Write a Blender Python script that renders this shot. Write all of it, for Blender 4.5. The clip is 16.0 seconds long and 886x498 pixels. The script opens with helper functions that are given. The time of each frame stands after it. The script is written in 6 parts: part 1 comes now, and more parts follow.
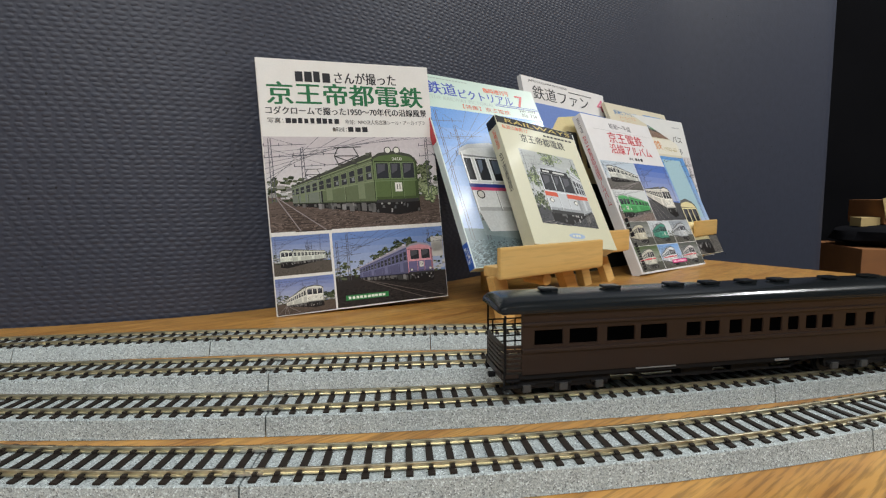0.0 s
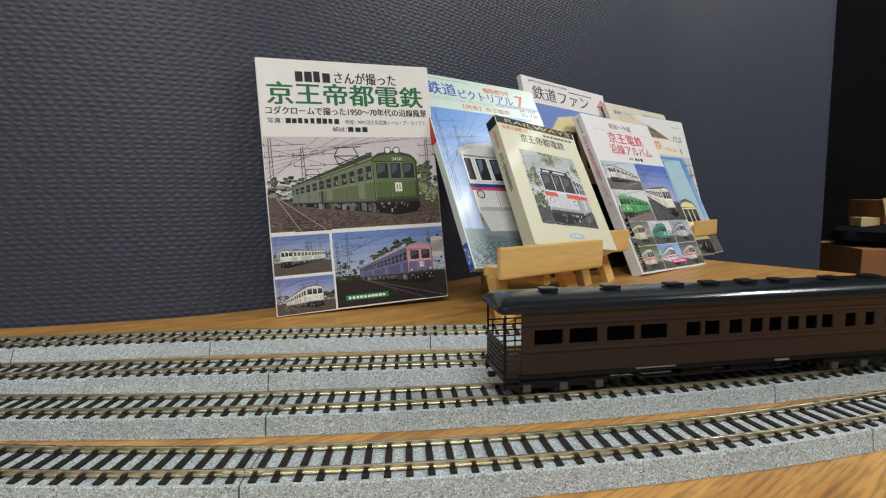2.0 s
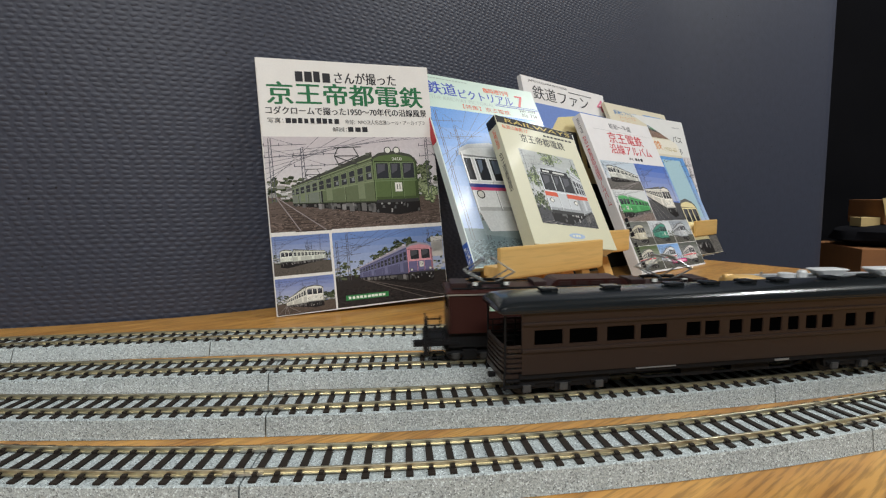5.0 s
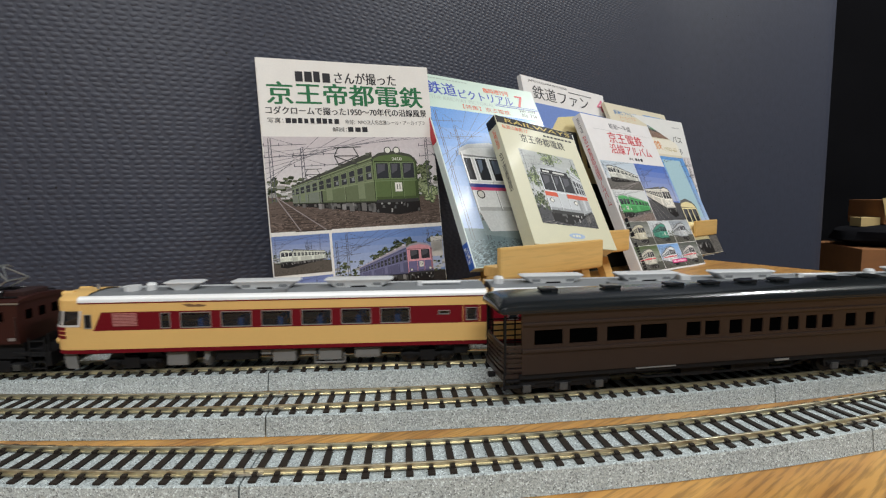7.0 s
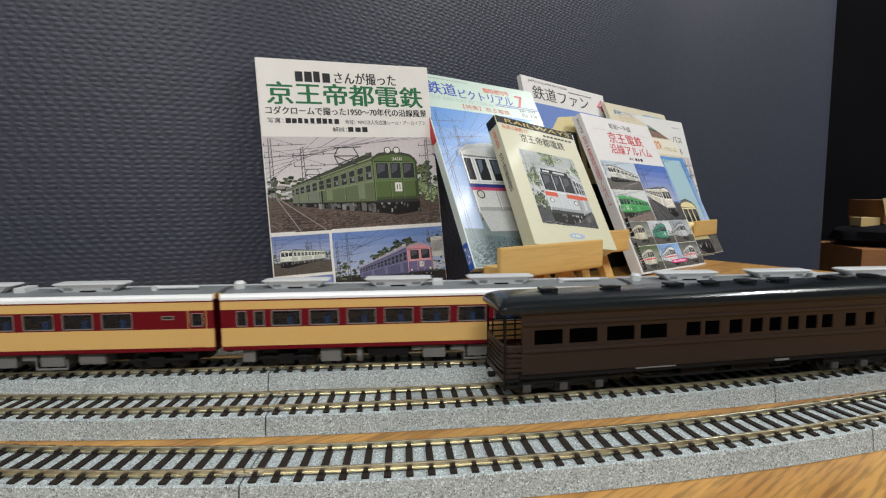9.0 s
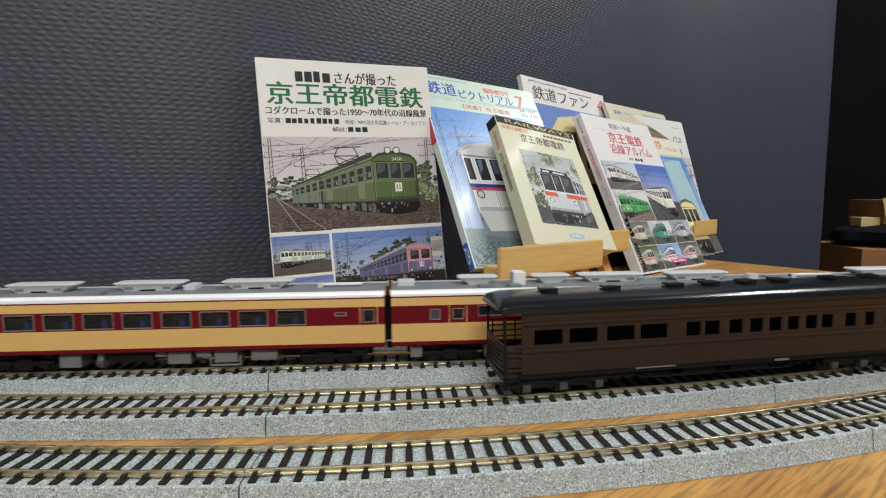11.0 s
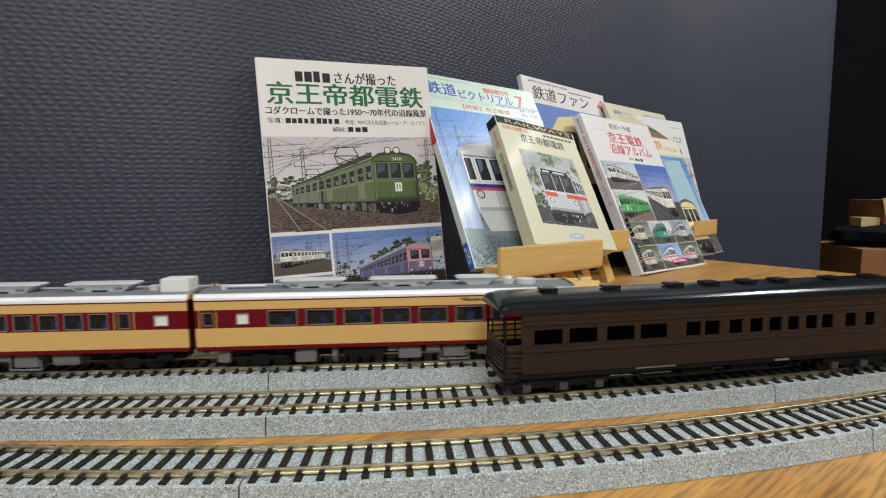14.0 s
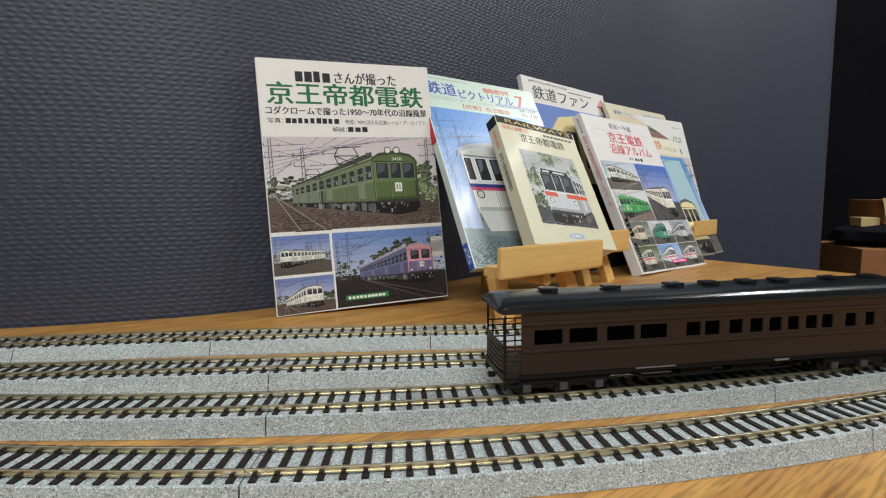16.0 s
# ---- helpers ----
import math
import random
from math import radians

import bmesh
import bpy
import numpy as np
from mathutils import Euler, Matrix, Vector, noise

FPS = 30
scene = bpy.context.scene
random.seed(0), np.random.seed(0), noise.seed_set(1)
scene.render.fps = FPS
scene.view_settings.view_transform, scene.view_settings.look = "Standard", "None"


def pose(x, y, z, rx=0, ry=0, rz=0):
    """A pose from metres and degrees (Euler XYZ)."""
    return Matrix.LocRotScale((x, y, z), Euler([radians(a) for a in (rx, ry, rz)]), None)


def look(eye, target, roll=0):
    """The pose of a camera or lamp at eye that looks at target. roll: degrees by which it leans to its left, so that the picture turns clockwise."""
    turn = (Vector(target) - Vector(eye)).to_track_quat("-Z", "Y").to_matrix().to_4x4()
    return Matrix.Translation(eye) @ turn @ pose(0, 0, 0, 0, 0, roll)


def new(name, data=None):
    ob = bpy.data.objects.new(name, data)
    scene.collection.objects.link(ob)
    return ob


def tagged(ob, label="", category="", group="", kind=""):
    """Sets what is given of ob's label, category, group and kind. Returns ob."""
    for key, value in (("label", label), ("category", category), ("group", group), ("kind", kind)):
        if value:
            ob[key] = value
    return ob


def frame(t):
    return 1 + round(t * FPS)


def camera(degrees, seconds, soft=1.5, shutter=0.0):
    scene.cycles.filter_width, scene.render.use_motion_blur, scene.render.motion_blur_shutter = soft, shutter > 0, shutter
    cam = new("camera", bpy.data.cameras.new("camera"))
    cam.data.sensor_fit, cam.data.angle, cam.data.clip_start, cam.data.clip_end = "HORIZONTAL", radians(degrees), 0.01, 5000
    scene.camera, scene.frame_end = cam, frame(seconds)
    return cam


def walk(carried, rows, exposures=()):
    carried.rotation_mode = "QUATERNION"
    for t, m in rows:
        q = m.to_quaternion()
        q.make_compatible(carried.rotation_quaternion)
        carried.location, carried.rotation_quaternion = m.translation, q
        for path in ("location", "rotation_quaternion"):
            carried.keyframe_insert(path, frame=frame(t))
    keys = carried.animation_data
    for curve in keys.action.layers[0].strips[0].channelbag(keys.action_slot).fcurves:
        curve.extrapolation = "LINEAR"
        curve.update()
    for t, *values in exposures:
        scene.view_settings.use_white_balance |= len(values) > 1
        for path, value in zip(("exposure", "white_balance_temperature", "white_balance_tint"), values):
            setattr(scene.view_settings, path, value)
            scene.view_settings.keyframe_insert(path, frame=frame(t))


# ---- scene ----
cam = camera(83.78, 16.0, 1.2, 0.25)
EYE_Z = 0.1045
heading = Vector((0, math.cos(radians(5.68)), -math.sin(radians(5.68))))
eye = Vector((0, 0, EYE_Z))
still = look(eye, eye + heading, -0.54)
walk(cam, [(0.0, still), (16.0, still)], exposures=[(0.0, 0.04), (4.2, 0.04), (6.5, 0.09), (16.0, 0.10)])

# ---- world and lights ----
world = bpy.data.worlds.new("world")
scene.world = world
world.use_nodes = True
world.node_tree.nodes["Background"].inputs[0].default_value = (0.75, 0.85, 1.0, 1)
world.node_tree.nodes["Background"].inputs[1].default_value = 0.01

CEILING = 1.55


def tube_light(name, x, y, sx, sy, watts, colour, rz=0):
    data = bpy.data.lights.new(name, "AREA")
    data.shape, data.size, data.size_y = "RECTANGLE", sx, sy
    data.energy, data.color = watts, colour
    ob = new(name, data)
    ob.matrix_world = pose(x, y, CEILING - 0.06, 0, 0, rz)
    return ob


tube_light("ceiling_lamp_light", 0.0, -1.1, 1.2, 0.30, 41.0, (0.97, 0.99, 0.98))
tube_light("ceiling_lamp_light", 1.45, 0.52, 0.05, 1.1, 30.0, (0.97, 0.99, 0.98))
tube_light("ceiling_lamp_light", -1.5, -0.6, 1.2, 0.30, 6.0, (0.97, 0.99, 0.98))


# ---- materials ----
def mat(name, rgb, rough=0.5, metal=0.0, var=0.12, scale=40.0, fine=900.0, bump=0.05, coat=0.0, rand=0.0, trans=0.0, emit=0.0):
    m = bpy.data.materials.new(name)
    m.use_nodes = True
    nt = m.node_tree
    p = nt.nodes["Principled BSDF"]
    tc = nt.nodes.new("ShaderNodeTexCoord")
    n1 = nt.nodes.new("ShaderNodeTexNoise")
    n1.inputs["Scale"].default_value, n1.inputs["Detail"].default_value = scale, 4
    n2 = nt.nodes.new("ShaderNodeTexNoise")
    n2.inputs["Scale"].default_value, n2.inputs["Detail"].default_value = fine, 2
    for n in (n1, n2):
        nt.links.new(tc.outputs["Object"], n.inputs["Vector"])
    add = nt.nodes.new("ShaderNodeMath")
    add.operation = "ADD"
    nt.links.new(n1.outputs["Fac"], add.inputs[0])
    nt.links.new(n2.outputs["Fac"], add.inputs[1])
    last = add
    if rand:
        info = nt.nodes.new("ShaderNodeObjectInfo")
        mul = nt.nodes.new("ShaderNodeMath")
        mul.operation = "MULTIPLY_ADD"
        nt.links.new(info.outputs["Random"], mul.inputs[0])
        mul.inputs[1].default_value = rand
        nt.links.new(add.outputs[0], mul.inputs[2])
        last = mul
    ramp = nt.nodes.new("ShaderNodeMapRange")
    ramp.inputs["From Min"].default_value, ramp.inputs["From Max"].default_value = 0.6, 1.4 + rand
    nt.links.new(last.outputs[0], ramp.inputs["Value"])
    mix = nt.nodes.new("ShaderNodeMix")
    mix.data_type = "RGBA"
    mix.inputs["A"].default_value = (*[c * (1 - var) for c in rgb], 1)
    mix.inputs["B"].default_value = (*[min(1, c * (1 + var)) for c in rgb], 1)
    nt.links.new(ramp.outputs[0], mix.inputs["Factor"])
    nt.links.new(mix.outputs["Result"], p.inputs["Base Color"])
    rr = nt.nodes.new("ShaderNodeMapRange")
    rr.inputs["To Min"].default_value, rr.inputs["To Max"].default_value = max(0.02, rough * 0.85), min(1, rough * 1.15)
    nt.links.new(n1.outputs["Fac"], rr.inputs["Value"])
    nt.links.new(rr.outputs[0], p.inputs["Roughness"])
    p.inputs["Metallic"].default_value = metal
    p.inputs["Coat Weight"].default_value = coat
    p.inputs["Coat Roughness"].default_value = 0.12
    p.inputs["Transmission Weight"].default_value = trans
    if emit:
        p.inputs["Emission Color"].default_value = (*rgb, 1)
        p.inputs["Emission Strength"].default_value = emit
    if bump:
        b = nt.nodes.new("ShaderNodeBump")
        b.inputs["Strength"].default_value, b.inputs["Distance"].default_value = bump, 0.0006
        nt.links.new(n2.outputs["Fac"], b.inputs["Height"])
        nt.links.new(b.outputs[0], p.inputs["Normal"])
    return m


def wood_mat(name, a, b, c, rough, along="X", size=1.0, coat=0.0, turned=0.0, pores=0.62, fine=28, cover=0.5):
    """Veneer with long streaks along one axis and darker pores."""
    m = bpy.data.materials.new(name)
    m.use_nodes = True
    nt = m.node_tree
    p = nt.nodes["Principled BSDF"]
    tc = nt.nodes.new("ShaderNodeTexCoord")
    mp = nt.nodes.new("ShaderNodeMapping")
    s = {"X": (1, 14, 14), "Y": (14, 1, 14), "Z": (14, 14, 1)}[along]
    mp.inputs["Scale"].default_value = [v * size for v in s]
    turn = nt.nodes.new("ShaderNodeMapping")
    turn.inputs["Rotation"].default_value = (0, 0, radians(turned))
    nt.links.new(tc.outputs["Object"], turn.inputs["Vector"])
    nt.links.new(turn.outputs[0], mp.inputs["Vector"])
    n1 = nt.nodes.new("ShaderNodeTexNoise")
    n1.inputs["Scale"].default_value, n1.inputs["Detail"].default_value, n1.inputs["Distortion"].default_value = 5, 6, 0.6
    n2 = nt.nodes.new("ShaderNodeTexNoise")
    n2.inputs["Scale"].default_value, n2.inputs["Detail"].default_value = fine, 3
    for n in (n1, n2):
        nt.links.new(mp.outputs[0], n.inputs["Vector"])
    r = nt.nodes.new("ShaderNodeValToRGB")
    r.color_ramp.elements[0].position, r.color_ramp.elements[0].color = 0.32, (*a, 1)
    r.color_ramp.elements[1].position, r.color_ramp.elements[1].color = 0.68, (*c, 1)
    e = r.color_ramp.elements.new(0.5)
    e.color = (*b, 1)
    nt.links.new(n1.outputs["Fac"], r.inputs[0])
    pore = nt.nodes.new("ShaderNodeMapRange")
    pore.inputs["From Min"].default_value, pore.inputs["From Max"].default_value = 0.36, cover
    pore.inputs["To Min"].default_value = pores
    nt.links.new(n2.outputs["Fac"], pore.inputs["Value"])
    mul = nt.nodes.new("ShaderNodeMix")
    mul.data_type, mul.blend_type = "RGBA", "MULTIPLY"
    mul.inputs["Factor"].default_value = 1.0
    nt.links.new(r.outputs[0], mul.inputs["A"])
    nt.links.new(pore.outputs[0], mul.inputs["B"])
    nt.links.new(mul.outputs["Result"], p.inputs["Base Color"])
    p.inputs["Roughness"].default_value = rough
    p.inputs["Coat Weight"].default_value = coat
    bp = nt.nodes.new("ShaderNodeBump")
    bp.inputs["Strength"].default_value, bp.inputs["Distance"].default_value = 0.15, 0.0004
    nt.links.new(n2.outputs["Fac"], bp.inputs["Height"])
    nt.links.new(bp.outputs[0], p.inputs["Normal"])
    return m


def ballast_mat(name, base):
    """Moulded grey ballast: grains about a millimetre, light and dark chips."""
    m = bpy.data.materials.new(name)
    m.use_nodes = True
    nt = m.node_tree
    p = nt.nodes["Principled BSDF"]
    tc = nt.nodes.new("ShaderNodeTexCoord")
    v = nt.nodes.new("ShaderNodeTexVoronoi")
    v.inputs["Scale"].default_value = 1950
    n = nt.nodes.new("ShaderNodeTexNoise")
    n.inputs["Scale"].default_value, n.inputs["Detail"].default_value = 60, 4
    for q in (v, n):
        nt.links.new(tc.outputs["Object"], q.inputs["Vector"])
    sep = nt.nodes.new("ShaderNodeSeparateColor")
    nt.links.new(v.outputs["Color"], sep.inputs[0])
    r = nt.nodes.new("ShaderNodeValToRGB")
    k = r.color_ramp
    k.elements[0].position, k.elements[0].color = 0.0, (*[c * 0.38 for c in base], 1)
    k.elements[1].position, k.elements[1].color = 1.0, (*[min(1, c * 1.75) for c in base], 1)
    for pos, f in ((0.14, 0.75), (0.5, 1.0), (0.85, 1.18)):
        e = k.elements.new(pos)
        e.color = (*[c * f for c in base], 1)
    nt.links.new(sep.outputs[0], r.inputs[0])
    mr = nt.nodes.new("ShaderNodeMapRange")
    mr.inputs["To Min"].default_value, mr.inputs["To Max"].default_value = 0.85, 1.15
    nt.links.new(n.outputs["Fac"], mr.inputs["Value"])
    mul = nt.nodes.new("ShaderNodeMix")
    mul.data_type, mul.blend_type = "RGBA", "MULTIPLY"
    mul.inputs["Factor"].default_value = 1.0
    nt.links.new(r.outputs[0], mul.inputs["A"])
    nt.links.new(mr.outputs[0], mul.inputs["B"])
    nt.links.new(mul.outputs["Result"], p.inputs["Base Color"])
    p.inputs["Roughness"].default_value = 0.75
    b = nt.nodes.new("ShaderNodeBump")
    b.inputs["Strength"].default_value, b.inputs["Distance"].default_value = 0.45, 0.0004
    nt.links.new(v.outputs["Distance"], b.inputs["Height"])
    nt.links.new(b.outputs[0], p.inputs["Normal"])
    return m


def wallpaper_mat(name, rgb):
    """Embossed vinyl wallpaper: rows of lying oval bumps, a few pin holes, woven by noise."""
    m = bpy.data.materials.new(name)
    m.use_nodes = True
    nt = m.node_tree
    p = nt.nodes["Principled BSDF"]
    uv = nt.nodes.new("ShaderNodeUVMap")
    # rows of ovals 10 mm wide and 4.3 mm high, each row slipped at random, drawn a little unevenly
    wob = nt.nodes.new("ShaderNodeTexNoise")
    wob.inputs["Scale"].default_value, wob.inputs["Detail"].default_value = 60, 2
    nt.links.new(uv.outputs[0], wob.inputs["Vector"])
    drift = nt.nodes.new("ShaderNodeMapping")
    drift.inputs["Location"].default_value = (-0.5, -0.5, -0.5)
    nt.links.new(wob.outputs["Color"], drift.inputs["Vector"])
    amount = nt.nodes.new("ShaderNodeVectorMath")
    amount.operation = "MULTIPLY_ADD"
    amount.inputs[1].default_value = (0.0075, 0.0026, 0)
    nt.links.new(drift.outputs[0], amount.inputs[0])
    nt.links.new(uv.outputs[0], amount.inputs[2])
    axes = nt.nodes.new("ShaderNodeSeparateXYZ")
    nt.links.new(amount.outputs[0], axes.inputs[0])
    def calc(op, a, b=None):
        q = nt.nodes.new("ShaderNodeMath")
        q.operation = op
        for socket, value in zip(q.inputs, (a, b)):
            if isinstance(value, (int, float)):
                socket.default_value = value
            elif value is not None:
                nt.links.new(value, socket)
        return q.outputs[0]

    rows = calc("DIVIDE", axes.outputs["Y"], 0.0043)
    slip = nt.nodes.new("ShaderNodeTexWhiteNoise")
    slip.noise_dimensions = "1D"
    nt.links.new(calc("FLOOR", rows), slip.inputs["W"])
    across = calc("ADD", calc("MULTIPLY", axes.outputs["X"], math.tau / 0.0100), calc("MULTIPLY", slip.outputs["Value"], math.tau))
    oval = calc("ADD", calc("MULTIPLY", calc("COSINE", across), 0.5), 0.5)
    both = calc("MULTIPLY", oval, calc("ABSOLUTE", calc("SINE", calc("MULTIPLY", rows, math.pi))))
    lump = nt.nodes.new("ShaderNodeMapRange")
    lump.interpolation_type = "SMOOTHSTEP"
    lump.inputs["From Min"].default_value, lump.inputs["From Max"].default_value = 0.05, 0.95
    nt.links.new(both, lump.inputs["Value"])
    fine = nt.nodes.new("ShaderNodeTexNoise")
    fine.inputs["Scale"].default_value, fine.inputs["Detail"].default_value = 300, 4
    big = nt.nodes.new("ShaderNodeTexNoise")
    big.inputs["Scale"].default_value, big.inputs["Detail"].default_value = 70, 3
    pin = nt.nodes.new("ShaderNodeTexVoronoi")
    pin.inputs["Scale"].default_value = 48
    for n in (fine, big, pin):
        nt.links.new(uv.outputs[0], n.inputs["Vector"])
    h1 = nt.nodes.new("ShaderNodeMath")
    h1.operation = "MULTIPLY_ADD"
    nt.links.new(fine.outputs["Fac"], h1.inputs[0])
    h1.inputs[1].default_value = 0.35
    nt.links.new(lump.outputs[0], h1.inputs[2])
    h2 = nt.nodes.new("ShaderNodeMath")
    h2.operation = "MULTIPLY_ADD"
    nt.links.new(big.outputs["Fac"], h2.inputs[0])
    h2.inputs[1].default_value = 1.1
    nt.links.new(h1.outputs[0], h2.inputs[2])
    b = nt.nodes.new("ShaderNodeBump")
    b.inputs["Strength"].default_value, b.inputs["Distance"].default_value = 0.5, 0.0016
    nt.links.new(h2.outputs[0], b.inputs["Height"])
    nt.links.new(b.outputs[0], p.inputs["Normal"])
    su = nt.nodes.new("ShaderNodeSeparateXYZ")
    nt.links.new(uv.outputs[0], su.inputs[0])
    flat = nt.nodes.new("ShaderNodeMapRange")
    flat.inputs["From Min"].default_value, flat.inputs["From Max"].default_value = 3.15, 3.55
    flat.inputs["To Min"].default_value, flat.inputs["To Max"].default_value = 0.32, 0.04
    nt.links.new(su.outputs[0], flat.inputs["Value"])
    nt.links.new(flat.outputs[0], b.inputs["Strength"])
    dot = nt.nodes.new("ShaderNodeMapRange")
    dot.inputs["From Min"].default_value, dot.inputs["From Max"].default_value = 0.045, 0.06
    dot.inputs["To Min"].default_value = 0.12
    nt.links.new(pin.outputs["Distance"], dot.inputs["Value"])
    mr = nt.nodes.new("ShaderNodeMapRange")
    mr.inputs["To Min"].default_value, mr.inputs["To Max"].default_value = 0.82, 1.18
    nt.links.new(big.outputs["Fac"], mr.inputs["Value"])
    mm = nt.nodes.new("ShaderNodeMath")
    mm.operation = "MULTIPLY"
    nt.links.new(dot.outputs[0], mm.inputs[0])
    nt.links.new(mr.outputs[0], mm.inputs[1])
    mul = nt.nodes.new("ShaderNodeMix")
    mul.data_type, mul.blend_type = "RGBA", "MULTIPLY"
    mul.inputs["Factor"].default_value = 1.0
    mul.inputs["A"].default_value = (*rgb, 1)
    nt.links.new(mm.outputs[0], mul.inputs["B"])
    nt.links.new(mul.outputs["Result"], p.inputs["Base Color"])
    p.inputs["Roughness"].default_value = 0.55
    return m


def glass_mat(name, tint, alpha, gloss=0.4):
    """Thin clear window plastic."""
    m = bpy.data.materials.new(name)
    m.use_nodes = True
    nt = m.node_tree
    p = nt.nodes["Principled BSDF"]
    p.inputs["Base Color"].default_value = (*tint, 1)
    p.inputs["Roughness"].default_value = 0.06
    p.inputs["Alpha"].default_value = alpha
    p.inputs["Specular IOR Level"].default_value = gloss
    return m


M_WALL = wallpaper_mat("dark slate wallpaper", (0.037, 0.042, 0.064))
M_TABLE = wood_mat("oak veneer", (0.37, 0.165, 0.036), (0.50, 0.25, 0.060), (0.58, 0.31, 0.078), 0.38, "X", 1.0, 0.1, -36, 0.58, 46, 0.55)
M_PINE = wood_mat("pale pine", (0.66, 0.40, 0.13), (0.70, 0.44, 0.155), (0.74, 0.49, 0.19), 0.42, "X", 1.2, pores=0.9)
M_BALLAST = ballast_mat("grey moulded ballast", (0.37, 0.413, 0.42))
M_SLEEPER = mat("dark brown sleeper plastic", (0.022, 0.017, 0.014), 0.6, var=0.3, rand=0.4)
M_RAIL = mat("nickel silver rail", (0.66, 0.60, 0.44), 0.40, 1.0, var=0.1, scale=200, bump=0.02)
M_JOINER = mat("rail joiner metal", (0.66, 0.63, 0.56), 0.35, 1.0)
M_CREAM = mat("cream model paint", (0.68, 0.425, 0.148), 0.38, var=0.03, bump=0.01)
M_RED = mat("deep red model paint", (0.135, 0.004, 0.010), 0.36, var=0.05, bump=0.01)
M_POD = mat("pale grey roof unit paint", (0.62, 0.63, 0.64), 0.38, 0.1, var=0.04, bump=0.01)
M_DECAL = mat("brown printed emblem", (0.17, 0.09, 0.04), 0.5, var=0.1, bump=0)
M_GREENDOT = mat("pale green class mark", (0.22, 0.45, 0.24), 0.5, var=0.05, bump=0)
M_SILVER = mat("silver roof paint", (0.80, 0.81, 0.82), 0.34, 0.1, var=0.04, bump=0.01)
M_ROOFGREY = mat("grey roof paint", (0.17, 0.18, 0.19), 0.5, 0.0, var=0.06, bump=0.02)
M_UNDER = mat("grey underfloor plastic", (0.15, 0.15, 0.147), 0.55, var=0.08)
M_BLACK = mat("black running gear plastic", (0.007, 0.007, 0.008), 0.6, var=0.3)
M_AXLE = mat("dark grey axle box", (0.035, 0.035, 0.034), 0.5)
M_STEEL = mat("dark steel wheel", (0.05, 0.05, 0.05), 0.4, 0.8)
M_FRAME = mat("bright window frame", (0.36, 0.36, 0.37), 0.3, 0.6, var=0.03, bump=0)
M_BRIGHT = mat("polished window trim", (0.70, 0.70, 0.70), 0.3, 0.3, var=0.03, bump=0)
M_PANE = glass_mat("tinted model window", (0.02, 0.022, 0.025), 0.45)
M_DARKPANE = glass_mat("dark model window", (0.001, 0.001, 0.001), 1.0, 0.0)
M_MILK = mat("milky white window", (0.78, 0.78, 0.76), 0.35, var=0.03, bump=0)
M_GREENPANE = mat("pale green window", (0.42, 0.58, 0.47), 0.25, var=0.08, bump=0)
M_SEAT = mat("blue model seat", (0.03, 0.20, 0.72), 0.6, var=0.05)
M_INSIDE = mat("grey car interior", (0.06, 0.06, 0.06), 0.7)
M_BROWN = mat("dark brown coach paint", (0.0195, 0.0108, 0.0085), 0.42, var=0.07, scale=20, bump=0.02)
M_COACHROOF = mat("blue-black coach roof", (0.010, 0.0125, 0.0145), 0.19, 0.1, var=0.1, bump=0.02)
M_LOCO = mat("reddish brown loco paint", (0.034, 0.0105, 0.0085), 0.42, var=0.06, bump=0.02)
M_LOCODARK = mat("dark brown louvre paint", (0.022, 0.007, 0.006), 0.5)
for _m in (M_BLACK, M_SLEEPER, M_RED, M_LOCO):
    _m.node_tree.nodes["Principled BSDF"].inputs["Specular IOR Level"].default_value = 0.2
M_PANTO = mat("pale grey pantograph metal", (0.38, 0.40, 0.40), 0.35, 0.8)
M_AMBER = mat("amber lens", (0.8, 0.3, 0.04), 0.2, var=0.02, bump=0)
M_LAMP = mat("lit white tail sign", (0.95, 0.92, 1.0), 0.3, var=0.0, bump=0, emit=1.3)


# ---- mesh helpers (lengths in millimetres inside a mesh) ----
def part(name, bm, material, parent=None, label="", smooth=False):
    """One mesh object out of a bmesh in millimetres, under its thing."""
    me = bpy.data.meshes.new(name)
    bmesh.ops.recalc_face_normals(bm, faces=bm.faces)
    bm.transform(Matrix.Scale(0.001, 4))
    if smooth:
        for f in bm.faces:
            f.smooth = True
    bm.to_mesh(me)
    bm.free()
    me.materials.append(material)
    if smooth:
        me.set_sharp_from_angle(angle=radians(35))
    ob = new(name, me)
    if parent:
        ob.parent = parent
    if label:
        tagged(ob, label)
    return ob


def again(ob, parent, m):
    """Another object on the same mesh, for alike pieces."""
    o = new(ob.name.split(".")[0], ob.data)
    o.parent = parent
    o.matrix_basis = m
    return o


def empty(name, m=None):
    e = new(name)
    e.empty_display_size = 0.01
    if m:
        e.matrix_basis = m
    return e


def box(bm, x0, x1, y0, y1, z0, z1, bevel=0.0, m=None):
    r = bmesh.ops.create_cube(bm, size=1.0)
    vs = r["verts"]
    for v in vs:
        v.co = ((x0 + x1) / 2 + v.co.x * (x1 - x0), (y0 + y1) / 2 + v.co.y * (y1 - y0), (z0 + z1) / 2 + v.co.z * (z1 - z0))
    if bevel:
        es = list({e for v in vs for e in v.link_edges})
        r = bmesh.ops.bevel(bm, geom=es, offset=bevel, segments=2, affect="EDGES", profile=0.7)
        vs = list({v for f in r["faces"] for v in f.verts} | {v for v in vs if v.is_valid})
    if m:
        bmesh.ops.transform(bm, matrix=m, verts=vs)
    return bm


